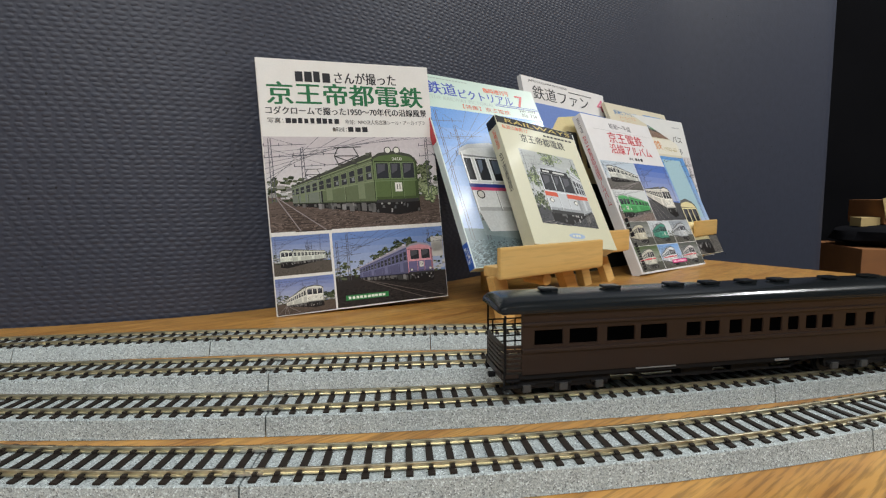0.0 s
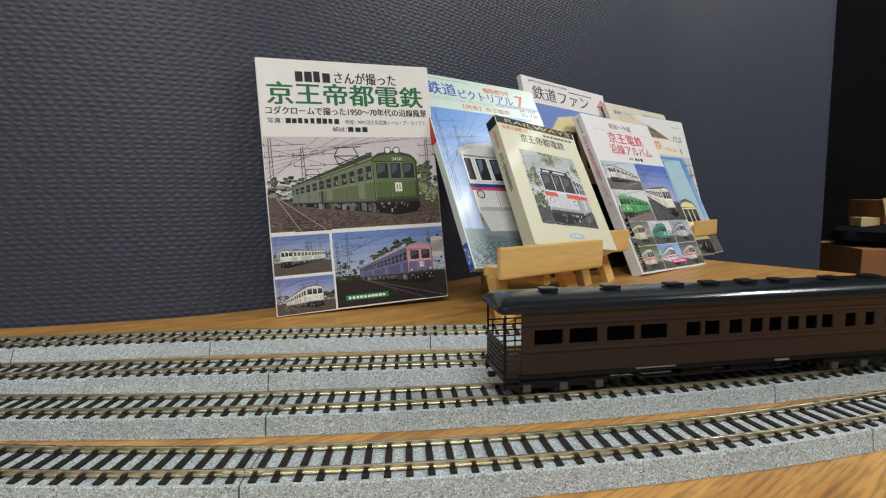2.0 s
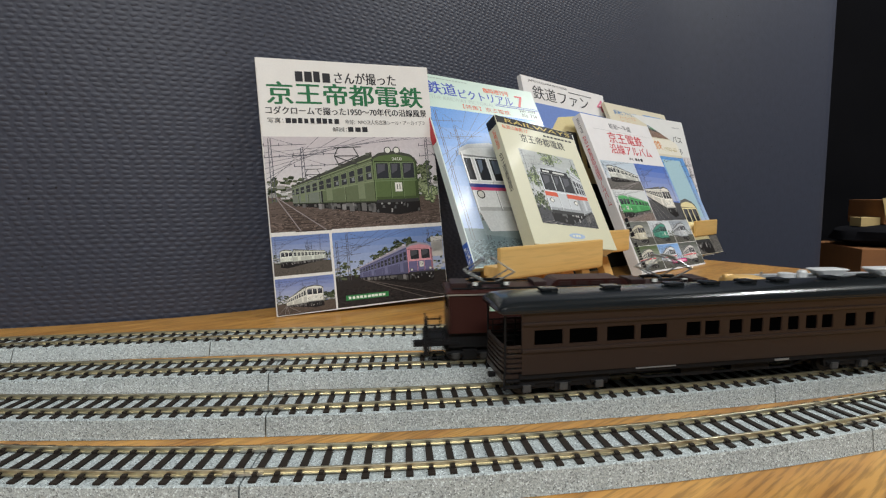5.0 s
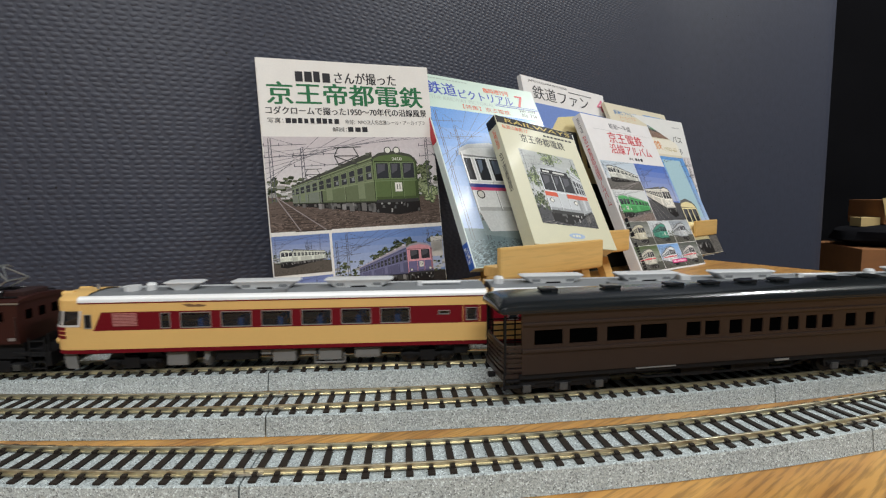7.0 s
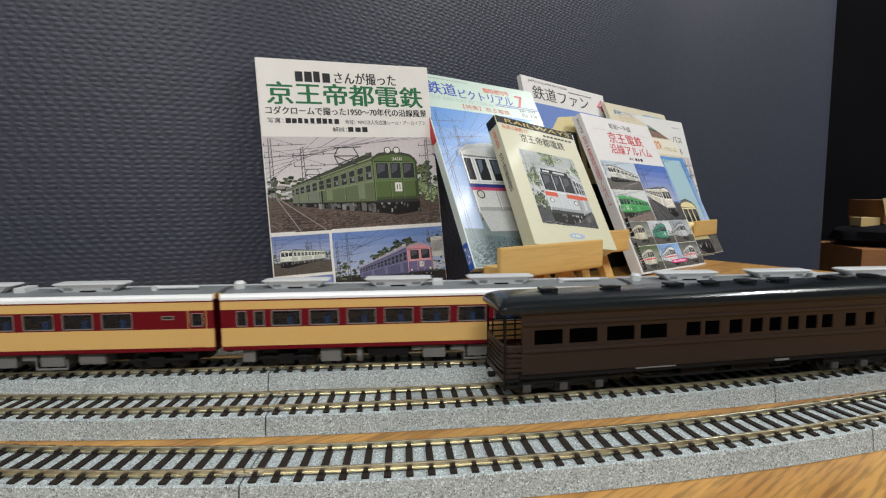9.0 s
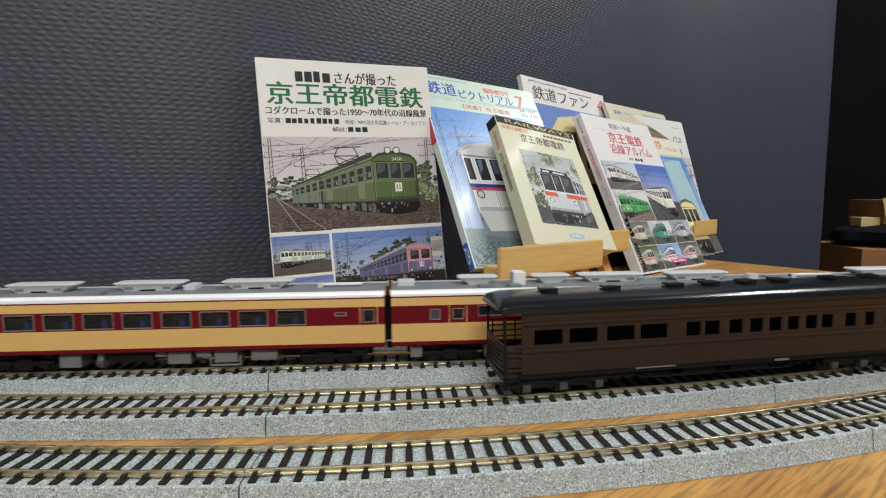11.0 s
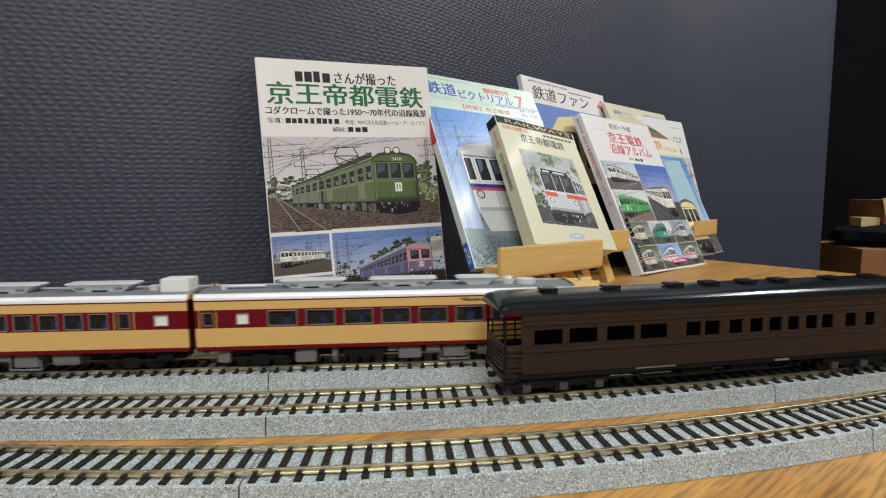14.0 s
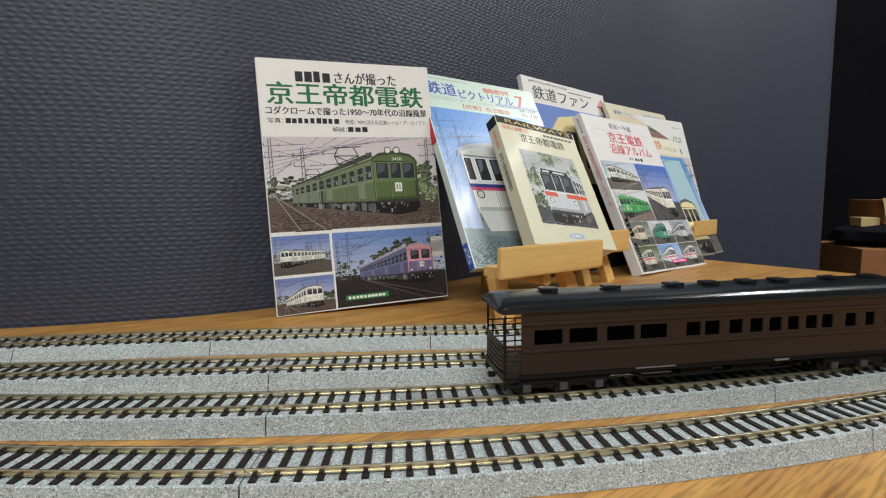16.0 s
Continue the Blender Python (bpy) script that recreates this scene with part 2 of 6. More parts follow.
def B(*a, **k):
    return box(bmesh.new(), *a, **k)


def prism(bm, pts, lo, hi, axis="X"):
    """A closed outline pushed along an axis. Outline in the two other axes."""
    def at(p, d):
        return {"X": (d, p[0], p[1]), "Y": (p[0], d, p[1]), "Z": (p[0], p[1], d)}[axis]
    a = [bm.verts.new(at(p, lo)) for p in pts]
    b = [bm.verts.new(at(p, hi)) for p in pts]
    bm.faces.new(a)
    bm.faces.new(b[::-1])
    for i in range(len(pts)):
        j = (i + 1) % len(pts)
        bm.faces.new((a[i], b[i], b[j], a[j]))
    return bm


def rod(bm, a, b, r, seg=8):
    a, b = Vector(a), Vector(b)
    d = b - a
    m = Matrix.Translation((a + b) / 2) @ d.to_track_quat("Z", "Y").to_matrix().to_4x4()
    bmesh.ops.create_cone(bm, cap_ends=True, segments=seg, radius1=r, radius2=r, depth=d.length, matrix=m)
    return bm


def disc(bm, c, axis, r, depth, seg=20, r2=None):
    m = Matrix.Translation(c)
    if axis == "Y":
        m = m @ pose(0, 0, 0, 90)
    elif axis == "X":
        m = m @ pose(0, 0, 0, 0, 90)
    bmesh.ops.create_cone(bm, cap_ends=True, segments=seg, radius1=r, radius2=r if r2 is None else r2, depth=depth, matrix=m)
    return bm


def sweep(bm, prof, path):
    """An outline (offset, height) swept along path points (x, y, angle), millimetres."""
    rings = []
    for x, y, a in path:
        rings.append([bm.verts.new((x - math.sin(a) * o, y + math.cos(a) * o, z)) for o, z in prof])
    n = len(prof)
    for r, s in zip(rings[:-1], rings[1:]):
        for i in range(n):
            j = (i + 1) % n
            bm.faces.new((r[i], s[i], s[j], r[j]))
    bm.faces.new(rings[0])
    bm.faces.new(rings[-1][::-1])
    return bm


# ---- room ----
def wall_line():
    """Plan of the partition's face: a gentle bow from beside the tracks to its far end."""
    xs = np.arange(-2.80, 0.8801, 0.02)
    ys = np.interp(xs, [-2.8, -0.75, -0.52, -0.372, -0.28, -0.20, -0.17, -0.02, 0.10, 0.26, 0.416, 0.47, 0.89], [0.262, 0.365, 0.378, 0.4055, 0.427, 0.456, 0.472, 0.595, 0.73, 0.88, 1.0, 1.035, 1.165])
    wide = np.pad(ys, 3, mode="reflect", reflect_type="odd")
    return xs, np.convolve(wide, np.ones(7) / 7, "valid") + 0.004


WX, WY = wall_line()


def build_room():
    FLOOR = -720
    # papered partition with a rounded end
    pts = [(x * 1000, y * 1000) for x, y in zip(WX, WY)]
    x, y = pts[-1]
    a = math.atan2(pts[-1][1] - pts[-2][1], pts[-1][0] - pts[-2][0])
    for k in range(1, 25):
        b = a + radians(5 * k)
        x, y = x + 7 * math.cos(b), y + 7 * math.sin(b)
        pts.append((x, y))
    bm = bmesh.new()
    uvl = bm.loops.layers.uv.new("UVMap")
    cols, run = [], 0.0
    for i, (x, y) in enumerate(pts):
        if i:
            run += math.hypot(x - pts[i - 1][0], y - pts[i - 1][1]) / 1000
        j0, j1 = max(0, i - 1), min(len(pts) - 1, i + 1)
        d = Vector((pts[j1][0] - pts[j0][0], pts[j1][1] - pts[j0][1])).normalized()
        nx, ny = -d.y * 60, d.x * 60
        cols.append((run, [bm.verts.new(c) for c in ((x, y, FLOOR), (x, y, CEILING * 1000), (x + nx, y + ny, CEILING * 1000), (x + nx, y + ny, FLOOR))]))
    for (r0, a4), (r1, b4) in zip(cols[:-1], cols[1:]):
        for i in range(4):
            j = (i + 1) % 4
            f = bm.faces.new((a4[i], b4[i], b4[j], a4[j]))
            for l in f.loops:
                l[uvl].uv = (r0 if l.vert in a4 else r1, l.vert.co.z / 1000)
    bm.faces.new(cols[0][1])
    bm.faces.new(cols[-1][1][::-1])
    tagged(part("wall_north", bm, M_WALL, smooth=True), "dark slate blue partition wall in embossed wallpaper", "wall", kind="structure")

    m_room = mat("grey room paint", (0.33, 0.33, 0.32), 0.8, scale=3, var=0.06)
    # near-black without sheen: the recess's lack of light is put into this colour
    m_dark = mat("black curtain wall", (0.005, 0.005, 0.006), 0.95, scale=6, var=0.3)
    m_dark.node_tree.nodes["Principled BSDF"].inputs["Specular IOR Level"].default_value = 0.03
    m_floor = mat("grey carpet", (0.12, 0.12, 0.13), 0.95, scale=30, var=0.2, bump=0.4)
    for nm, b, mm, lab, cat in (
        ("floor", (-3000, 4200, -2300, 3200, FLOOR - 40, FLOOR), m_floor, "dark grey carpet floor of the room", "floor"),
        ("ceiling", (-3000, 4200, -2300, 3200, CEILING * 1000, CEILING * 1000 + 40), m_room, "grey painted ceiling of the room", "ceiling"),
        ("wall_south", (-3000, 4200, -2360, -2300, FLOOR, CEILING * 1000), m_room, "grey painted room wall", "wall"),
        ("wall_west", (-3060, -3000, -2300, 3200, FLOOR, CEILING * 1000), m_room, "grey painted room wall", "wall"),
        # out of view; pale grey so that it throws lamp light back onto the partition
        ("wall_east", (4200, 4260, -2300, 3200, FLOOR, CEILING * 1000), m_room, "unseen room wall, grey to bounce light onto the partition", "wall"),
        ("wall_behind", (-3000, 4200, 3200, 3260, FLOOR, CEILING * 1000), m_dark, "unseen wall behind the partition in the near-black of the recess", "wall"),
        ("wall_recess", (880, 2600, 1640, 1700, FLOOR, CEILING * 1000), m_dark, "wall of the recess beyond the table, its darkness put into black colour", "wall"),
    ):
        tagged(part(nm, B(*b), mm), lab, cat, kind="structure")


def ceiling_lamps():
    m_house = mat("white lamp housing", (0.7, 0.7, 0.7), 0.5)
    for x, y, sx, sy in ((0.0, -1.1, 1.2, 0.30), (1.45, 0.52, 0.05, 1.1), (-1.5, -0.6, 1.2, 0.30)):
        e = empty("ceiling_lamp", pose(x, y, CEILING))
        tagged(e, "long white fluorescent lamp on the ceiling", "ceiling lamp", "ceiling lamps")
        part("housing", B(-sx * 500 - 20, sx * 500 + 20, -sy * 500 - 20, sy * 500 + 20, -55, -1, 4), m_house, e)


def build_table():
    t = empty("display_table")
    tagged(t, "wood veneer display table with oak grain top", "table")
    back = [(x * 1000, y * 1000 - 3) for x, y in zip(WX, WY) if -2.75 < x < 0.385]
    outline = [(-2750, -420), (1000, -420), (1000, 60), (676, 482), (421, 860)] + back[::-1]
    bm = bmesh.new()
    prism(bm, outline, -28, 0, "Z")
    part("tabletop", bm, M_TABLE, t)
    part("leg", B(-2720, -2670, -380, -330, -720, -28), M_TABLE, t)
    part("leg", B(-2720, -2670, 150, 200, -720, -28), M_TABLE, t)
    part("leg", B(900, 950, -380, -330, -720, -28), M_TABLE, t)
    part("leg", B(420, 470, 700, 750, -720, -28), M_TABLE, t)
    t = empty("display_table")
    tagged(t, "wood veneer extension table butted to the display table", "table")
    bm = bmesh.new()
    prism(bm, [(1002, -420), (3600, -420), (3600, 480), (680, 480), (1002, 62)], -28, 0, "Z")
    part("tabletop", bm, M_TABLE, t)
    for x in (1050, 3500):
        for y in (-380, 400):
            part("leg", B(x, x + 50, y, y + 50, -720, -28), M_TABLE, t)


# ---- tracks ----
RAIL_TOP = 12.0
CURVES = {1: (-0.134, 0.0369, 0.3537), 2: (0.0362, 0.0639, 0.2863), 3: (0.3184, 0.0996, 0.2316), 4: (0.4988, 0.0973, 0.1762)}
SPAN = {1: (-0.31, 0.05), 2: (-0.26, 0.05), 3: (-0.22, 0.24), 4: (-0.18, 0.21)}
BED = {1: 17.5, 2: 16.2, 3: 15.0, 4: 15.2}


def centre(k, x):
    """Plan place and slope of a track's centre line at x metres; straight beyond its bend."""
    a, b, c = CURVES[k]
    lo, hi = SPAN[k]
    u = min(max(x, lo), hi)
    s = 2 * a * u + b
    return a * u * u + b * u + c + s * (x - u), s


def line(k, x0, x1, step=0.012):
    n = max(2, int(abs(x1 - x0) / step) + 1)
    out = []
    for i in range(n):
        x = x0 + (x1 - x0) * i / (n - 1)
        y, s = centre(k, x)
        out.append((x * 1000, y * 1000, math.atan(s)))
    return out


PITCH = 7.45
SLEEPER = []


def sleeper_mesh():
    bm = B(-1.3, 1.3, -12.8, 12.8, -2.2, 0.0)
    for s in (-1, 1):
        for o in (7.05, 9.45):
            box(bm, -0.85, 0.85, s * o - 0.8, s * o + 0.8, 0.0, 1.0)
    return bm


def track(k, x0, x1, near=True, label=""):
    """One snap-track section: moulded bed, two rails, joiners and sleepers."""
    t = empty("track_section")
    tagged(t, label or "grey moulded roadbed model track with brass-toned rails", "model track", "track sections")
    h = RAIL_TOP
    w = BED[k]
    path = line(k, x0 + 0.0003, x1 - 0.0003)
    bed = [(-w, 0.2), (-w + 0.3, 1.6), (-13.9, h - 3.2), (-13.4, h - 2.8), (13.4, h - 2.8), (13.9, h - 3.2), (w - 0.3, 1.6), (w, 0.2)]
    part("roadbed", sweep(bmesh.new(), bed, path), M_BALLAST, t)
    for s in (-1, 1):
        c = s * 8.25
        prof = [(c - 1.1, h - 2.05), (c - 1.1, h - 1.7), (c - 0.3, h - 1.5), (c - 0.3, h - 0.8), (c - 0.55, h - 0.6), (c - 0.55, h - 0.08), (c - 0.45, h),
                (c + 0.45, h), (c + 0.55, h - 0.08), (c + 0.55, h - 0.6), (c + 0.3, h - 0.8), (c + 0.3, h - 1.5), (c + 1.1, h - 1.7), (c + 1.1, h - 2.05)]
        part("rail", sweep(bmesh.new(), prof, path), M_RAIL, t)
        x, y, a = path[-1]
        bm = bmesh.new()
        box(bm, -7, 7, -1.5, 1.5, -2.0, -1.05, 0.2)
        bm.transform(Matrix.Translation((x - math.sin(a) * c, y + math.cos(a) * c, h)) @ Matrix.Rotation(a, 4, "Z"))
        part("rail_joiner", bm, M_JOINER, t)
    n = int(round((x1 - x0) * 1000 / PITCH))
    rest = None if near else bmesh.new()
    for i in range(n):
        x = x0 + (i + 0.5) * (x1 - x0) / n
        y, s = centre(k, x)
        m = Matrix.Translation((x, y, (h - 2.0) / 1000)) @ Matrix.Rotation(math.atan(s), 4, "Z")
        if near:
            if not SLEEPER:
                SLEEPER.append(part("sleeper", sleeper_mesh(), M_SLEEPER, t))
                SLEEPER[0].matrix_basis = m
            else:
                again(SLEEPER[0], t, m)
        else:
            c = Vector((x * 1000, y * 1000, h - 3))
            box(rest, -1.3, 1.3, -12.8, 12.8, -1, 1, 0, Matrix.Translation(c) @ Matrix.Rotation(math.atan(s), 4, "Z"))
    if rest:
        tagged(part("sleepers", rest, M_SLEEPER, t), kind="stuff")


def build_tracks():
    for a, b in ((-0.536, -0.411), (-0.411, -0.286), (-0.286, -0.161), (-0.161, -0.010), (-0.010, 0.115), (0.115, 0.240), (0.240, 0.365)):
        track(1, a, b)
    track(2, -0.590, -0.344)
    track(2, -0.344, -0.0985)
    track(2, -0.0985, 0.147)
    track(2, 0.147, 0.392)
    track(2, -2.70, -0.590, False)
    track(2, 0.392, 3.40, False)
    track(3, -0.328, -0.0805)
    track(3, -0.0805, 0.1655)
    track(3, 0.1655, 0.41)
    track(4, -0.315, -0.0700)
    track(4, -0.0700, 0.172)
    track(4, 0.172, 0.415)


# ---- passenger cars ----
def side_pts(hw):
    """Cross-section of a car roof from one eave over the top to the other."""
    pts = []
    for i in range(13):
        a = math.pi * i / 12
        y = -math.cos(a) * hw
        z = 40.0 + 3.7 * math.sin(a) ** 0.85 if 0 < i < 12 else 40.0
        pts.append((y, z))
    return pts


def bogie(x, z_wheel=5.2, span=30.0, parent=None, wheels=2, hw=12.5, journal=None):
    b = empty("bogie")
    b.parent = parent
    bm = bmesh.new()
    for s in (-1, 1):
        box(bm, x - span / 2, x + span / 2, s * hw - 1.2, s * hw + 1.2, z_wheel - 0.6, z_wheel + 2.0, 0.4)
        box(bm, x - 4, x + 4, s * hw - 1.6, s * hw + 1.8, z_wheel - 2.6, z_wheel + 3.4, 0.4)
        for k in range(wheels):
            u = x - span / 2 + 5 + k * (span - 10) / (wheels - 1)
            box(bm, u - 2.4, u + 2.4, s * hw - 1.8, s * hw + 2.0, z_wheel - 1.6, z_wheel + 2.4, 0.5)
            rod(bm, (u - 4, s * (hw + 1.4), z_wheel + 1.2), (u + 4, s * (hw + 1.4), z_wheel + 1.2), 0.9, 6)
    box(bm, x - 3, x + 3, -hw, hw, z_wheel - 1, z_wheel + 4)
    part("bogie_frame", bm, M_BLACK, b)
    for k in range(wheels):
        u = x - span / 2 + 5 + k * (span - 10) / (wheels - 1)
        bm = bmesh.new()
        for s in (-1, 1):
            disc(bm, (u, s * 8.2, z_wheel), "Y", z_wheel, 2.4, 24)
            disc(bm, (u, s * 6.9, z_wheel), "Y", z_wheel + 0.7, 0.8, 24)
        rod(bm, (u, -8, z_wheel), (u, 8, z_wheel), 1.0)
        part("wheelset", bm, M_STEEL, b)
        if journal:
            for s in (-1, 1):
                part("axle_box", B(u - 1.9, u + 1.9, s * (hw + 2.2) - 0.8, s * (hw + 2.2) + 0.8, z_wheel - 1.7, z_wheel + 1.7, 0.3), journal, b)
    return b


def strip(bm, spans, x0, x1, z0, z1, y0, y1):
    """A side wall band with openings left out: spans are (a, b) holes."""
    u = x0
    for a, b in sorted(spans):
        if a > u:
            box(bm, u, a, y0, y1, z0, z1)
        u = max(u, b)
    if u < x1:
        box(bm, u, x1, y0, y1, z0, z1)
    return bm


def nose_path(sgn, hw, tip, root):
    """Plan contour of a rounded cab from one side round the front to the other."""
    out = []
    n = 20
    for i in range(n + 1):
        a = -math.pi / 2 + math.pi * i / n
        c, s = math.cos(a), math.sin(a)
        u = abs(c) ** 0.62
        v = math.copysign(abs(s) ** 0.42, s)
        out.append((root + (tip - root) * u, v * hw))
    return out


def wrap_band(bm, path, z0, z1, thick, lo=0, hi=None, lean=0.0, sgn=-1):
    """A thin upright band along a contour, with its outer face on it."""
    pts = path[lo:hi]
    rows = []
    for i, (x, y) in enumerate(pts):
        p, q = pts[max(0, i - 1)], pts[min(len(pts) - 1, i + 1)]
        d = Vector((q[0] - p[0], q[1] - p[1])).normalized()
        n = Vector((d.y, -d.x)) * sgn
        o = Vector((x, y))
        k = o - n * thick
        rows.append([bm.verts.new((o.x, o.y, z0)), bm.verts.new((o.x - sgn * lean, o.y, z1)), bm.verts.new((k.x - sgn * lean, k.y, z1)), bm.verts.new((k.x, k.y, z0))])
    for r, s in zip(rows[:-1], rows[1:]):
        for i in range(4):
            j = (i + 1) % 4
            bm.faces.new((r[i], s[i], s[j], r[j]))
    bm.faces.new(rows[0])
    bm.faces.new(rows[-1][::-1])
    return bm


CAR = 227.3


def diesel_car(label, wins, units, nose=0, grille=(), doors=()):
    """A railcar, origin mid-length at rail height. wins: (x0, x1, z0, z1, pane material); x from the left end. nose: -1 or 1, the end with a cab."""
    c = empty("railcar")
    tagged(c, label, "model railcar", "railcars of the moving train")
    h = CAR / 2
    hw = 17.5
    body = empty("body")
    body.parent = c
    x0, x1 = -h, h
    # cab depth and how far the nose reaches past the car's length
    deep, ahead = (9, 6) if nose < 0 else (15, 0)
    if nose < 0:
        x0 = -h + deep
    if nose > 0:
        x1 = h - deep
    W = [(a - h, b - h, z0, z1, m) for a, b, z0, z1, m in wins]
    D = [(a - h, b - h) for a, b in doors]
    for s in (-1, 1):
        ya, yb = sorted((s * hw, s * (hw - 1.2)))
        part("sill_line", B(x0, x1, ya, yb, 12.3, 14.4), M_RED, body)
        part("lower_panel", B(x0, x1, ya, yb, 14.4, 24.6), M_CREAM, body)
        ws = [(a, b) for a, b, z0, z1, m in W]
        lo, hi = 25.0, 34.1
        bm = bmesh.new()
        ra, rb = x0, x1
        if nose < 0:
            ra = x0 + 12
            box(bm, x0, ra, ya, yb, 24.6, lo)
            box(bm, x0, ra, ya, yb, hi, 34.6)
            strip(bm, [q for q in ws if q[1] < ra], x0, ra, lo, hi, ya, yb)
            part("cab_panel", bm, M_CREAM, body)
            bm = bmesh.new()
        if nose > 0:
            rb = x1 - 14
            box(bm, rb, x1, ya, yb, 24.6, lo)
            box(bm, rb, x1, ya, yb, hi, 34.6)
            strip(bm, [q for q in ws if q[0] > rb], rb, x1, lo, hi, ya, yb)
            part("cab_panel", bm, M_CREAM, body)
            bm = bmesh.new()
        strip(bm, [q for q in ws if q[0] >= ra and q[1] <= rb], ra, rb, lo, hi, ya, yb)
        box(bm, ra, rb, ya, yb, 24.6, lo)
        box(bm, ra, rb, ya, yb, hi, 34.6)
        part("window_band", bm, M_RED, body)
        if nose:
            # slanted end of the red band
            e = ra if nose < 0 else rb
            bm = bmesh.new()
            yy = s * (hw + 0.12)
            q = [(e - nose * 0.3, 24.6), (e + nose * 5, 24.6), (e + nose * 0.3, 34.6), (e - nose * 0.3, 34.6)]
            prism(bm, q, min(yy, s * hw), max(yy, s * hw), "Y")
            part("slanted_band_end", bm, M_RED, body)
        part("upper_panel", B(x0, x1, ya, yb, 34.6, 39.2), M_CREAM, body)
        part("eave_line", B(x0, x1, *sorted((s * (hw + 0.15), s * (hw - 1.0))), 39.2, 40.0), M_RED, body)
        for a, b, z0, z1, m in W:
            bm = bmesh.new()
            yf, yk = sorted((s * (hw + 0.3), s * (hw - 0.4)))
            f = 0.38
            box(bm, a, b, yf, yk, z0, z0 + f)
            box(bm, a, b, yf, yk, z1 - f, z1)
            box(bm, a, a + f, yf, yk, z0 + f, z1 - f)
            box(bm, b - f, b, yf, yk, z0 + f, z1 - f)
            fill = bmesh.new()
            if z0 > lo:
                box(fill, a, b, ya, yb, lo, z0)
            if z1 < hi:
                box(fill, a, b, ya, yb, z1, hi)
            if z0 > lo or z1 < hi:
                part("window_surround", fill, M_RED if ra <= a and b <= rb else M_CREAM, body)
            fr = part("window_frame", bm, M_FRAME, body)
            part("pane", B(a + f, b - f, *sorted((s * (hw - 0.35), s * (hw - 0.7))), z0 + f, z1 - f), m, fr)
        for a, b in D:
            bm = bmesh.new()
            yf, yk = sorted((s * (hw + 0.1), s * (hw + 0.001)))
            for u in (a, b):
                box(bm, u - 0.18, u + 0.18, yf, yk, 14.0, 37.5)
            box(bm, a, b, yf, yk, 37.3, 37.6)
            box(bm, a + 0.5, b - 0.5, yf, yk, 15.0, 15.3)
            part("door_seam", bm, M_CREAM, body)
    for a, b, z0, z1, kind in grille:
        for s in (-1, 1):
            bm = bmesh.new()
            y = s * hw
            n = int((z1 - z0) / 0.8)
            for i in range(n):
                box(bm, a - h, b - h, *sorted((y, y + s * 0.3)), z0 + i * 0.8, z0 + i * 0.8 + 0.5)
            part("louvre_grille", bm, mat("pink-grey louvre", (0.42, 0.16, 0.15), 0.5) if "pink-grey louvre" not in bpy.data.materials else bpy.data.materials["pink-grey louvre"], body)
    # roof
    prof = side_pts(hw)
    bm = bmesh.new()
    prism(bm, prof, x0, x1, "X")
    part("roof", bm, M_ROOFGREY, c, smooth=True)
    bm = bmesh.new()
    for s in (-1, 1):
        q = [(s * (hw + 0.25), 39.9), (s * (hw + 0.25), 41.0), (s * (hw - 0.15), 41.9), (s * (hw - 1.3), 43.0), (s * (hw - 2.2), 43.1), (s * (hw - 1.5), 41.0), (s * (hw - 1.2), 39.9)]
        prism(bm, q, x0, x1, "X")
    part("roof_edge", bm, M_SILVER, c, smooth=True)
    # floor, ends, seats
    part("floor_pan", B(x0, x1, -16, 16, 11.5, 13.0), M_BLACK, c)
    for e, on in ((x0, nose >= 0), (x1, nose <= 0)):
        if on:
            sg = 1 if e > 0 else -1
            part("end_wall", B(*sorted((e, e - sg * 1.0)), -16.2, 16.2, 13, 42), M_RED, c)
            bm = bmesh.new()
            box(bm, *sorted((e + sg * 0.05, e + sg * 1.9)), -6.5, -4.5, 13, 38)
            box(bm, *sorted((e + sg * 0.05, e + sg * 1.9)), 4.5, 6.5, 13, 38)
            box(bm, *sorted((e + sg * 0.05, e + sg * 1.9)), -6.5, 6.5, 36, 38.5)
            part("gangway_bellows", bm, M_BLACK, c)
            for s in (-1, 1):
                part("end_cap", B(*sorted((e, e + sg * 0.9)), s * 15.5 - 1.0, s * 15.5 + 1.0, 40.5, 43.6, 0.2), M_CREAM, c)
        rod_bm = bmesh.new()
        sg = 1 if e > 0 else -1
        box(rod_bm, *sorted((e if on else sg * h, (e if on else sg * h) + sg * 3.0)), -1.6, 1.6, 6.5, 9.5, 0.3)
        part("coupler", rod_bm, M_BLACK, c)
    part("partition", B(x0 + 2, x1 - 2, -0.5, 0.5, 13, 25), M_INSIDE, c)
    part("ceiling_panel", B(x0 + 2, x1 - 2, -16, 16, 36.5, 37.2), M_INSIDE, c)
    for a, b, z0, z1, m in W:
        if b - a > 9 and m is M_PANE:
            for s in (-1, 1):
                bm = bmesh.new()
                u = (a + b) / 2 + 1
                box(bm, u - 1.4, u + 1.6, *sorted((s * 4, s * 14.5)), 13, 29.6, 0.8)
                box(bm, u - 6, u - 1.4, *sorted((s * 4, s * 14.5)), 13, 20.5, 0.8)
                part("seat", bm, M_SEAT, c)
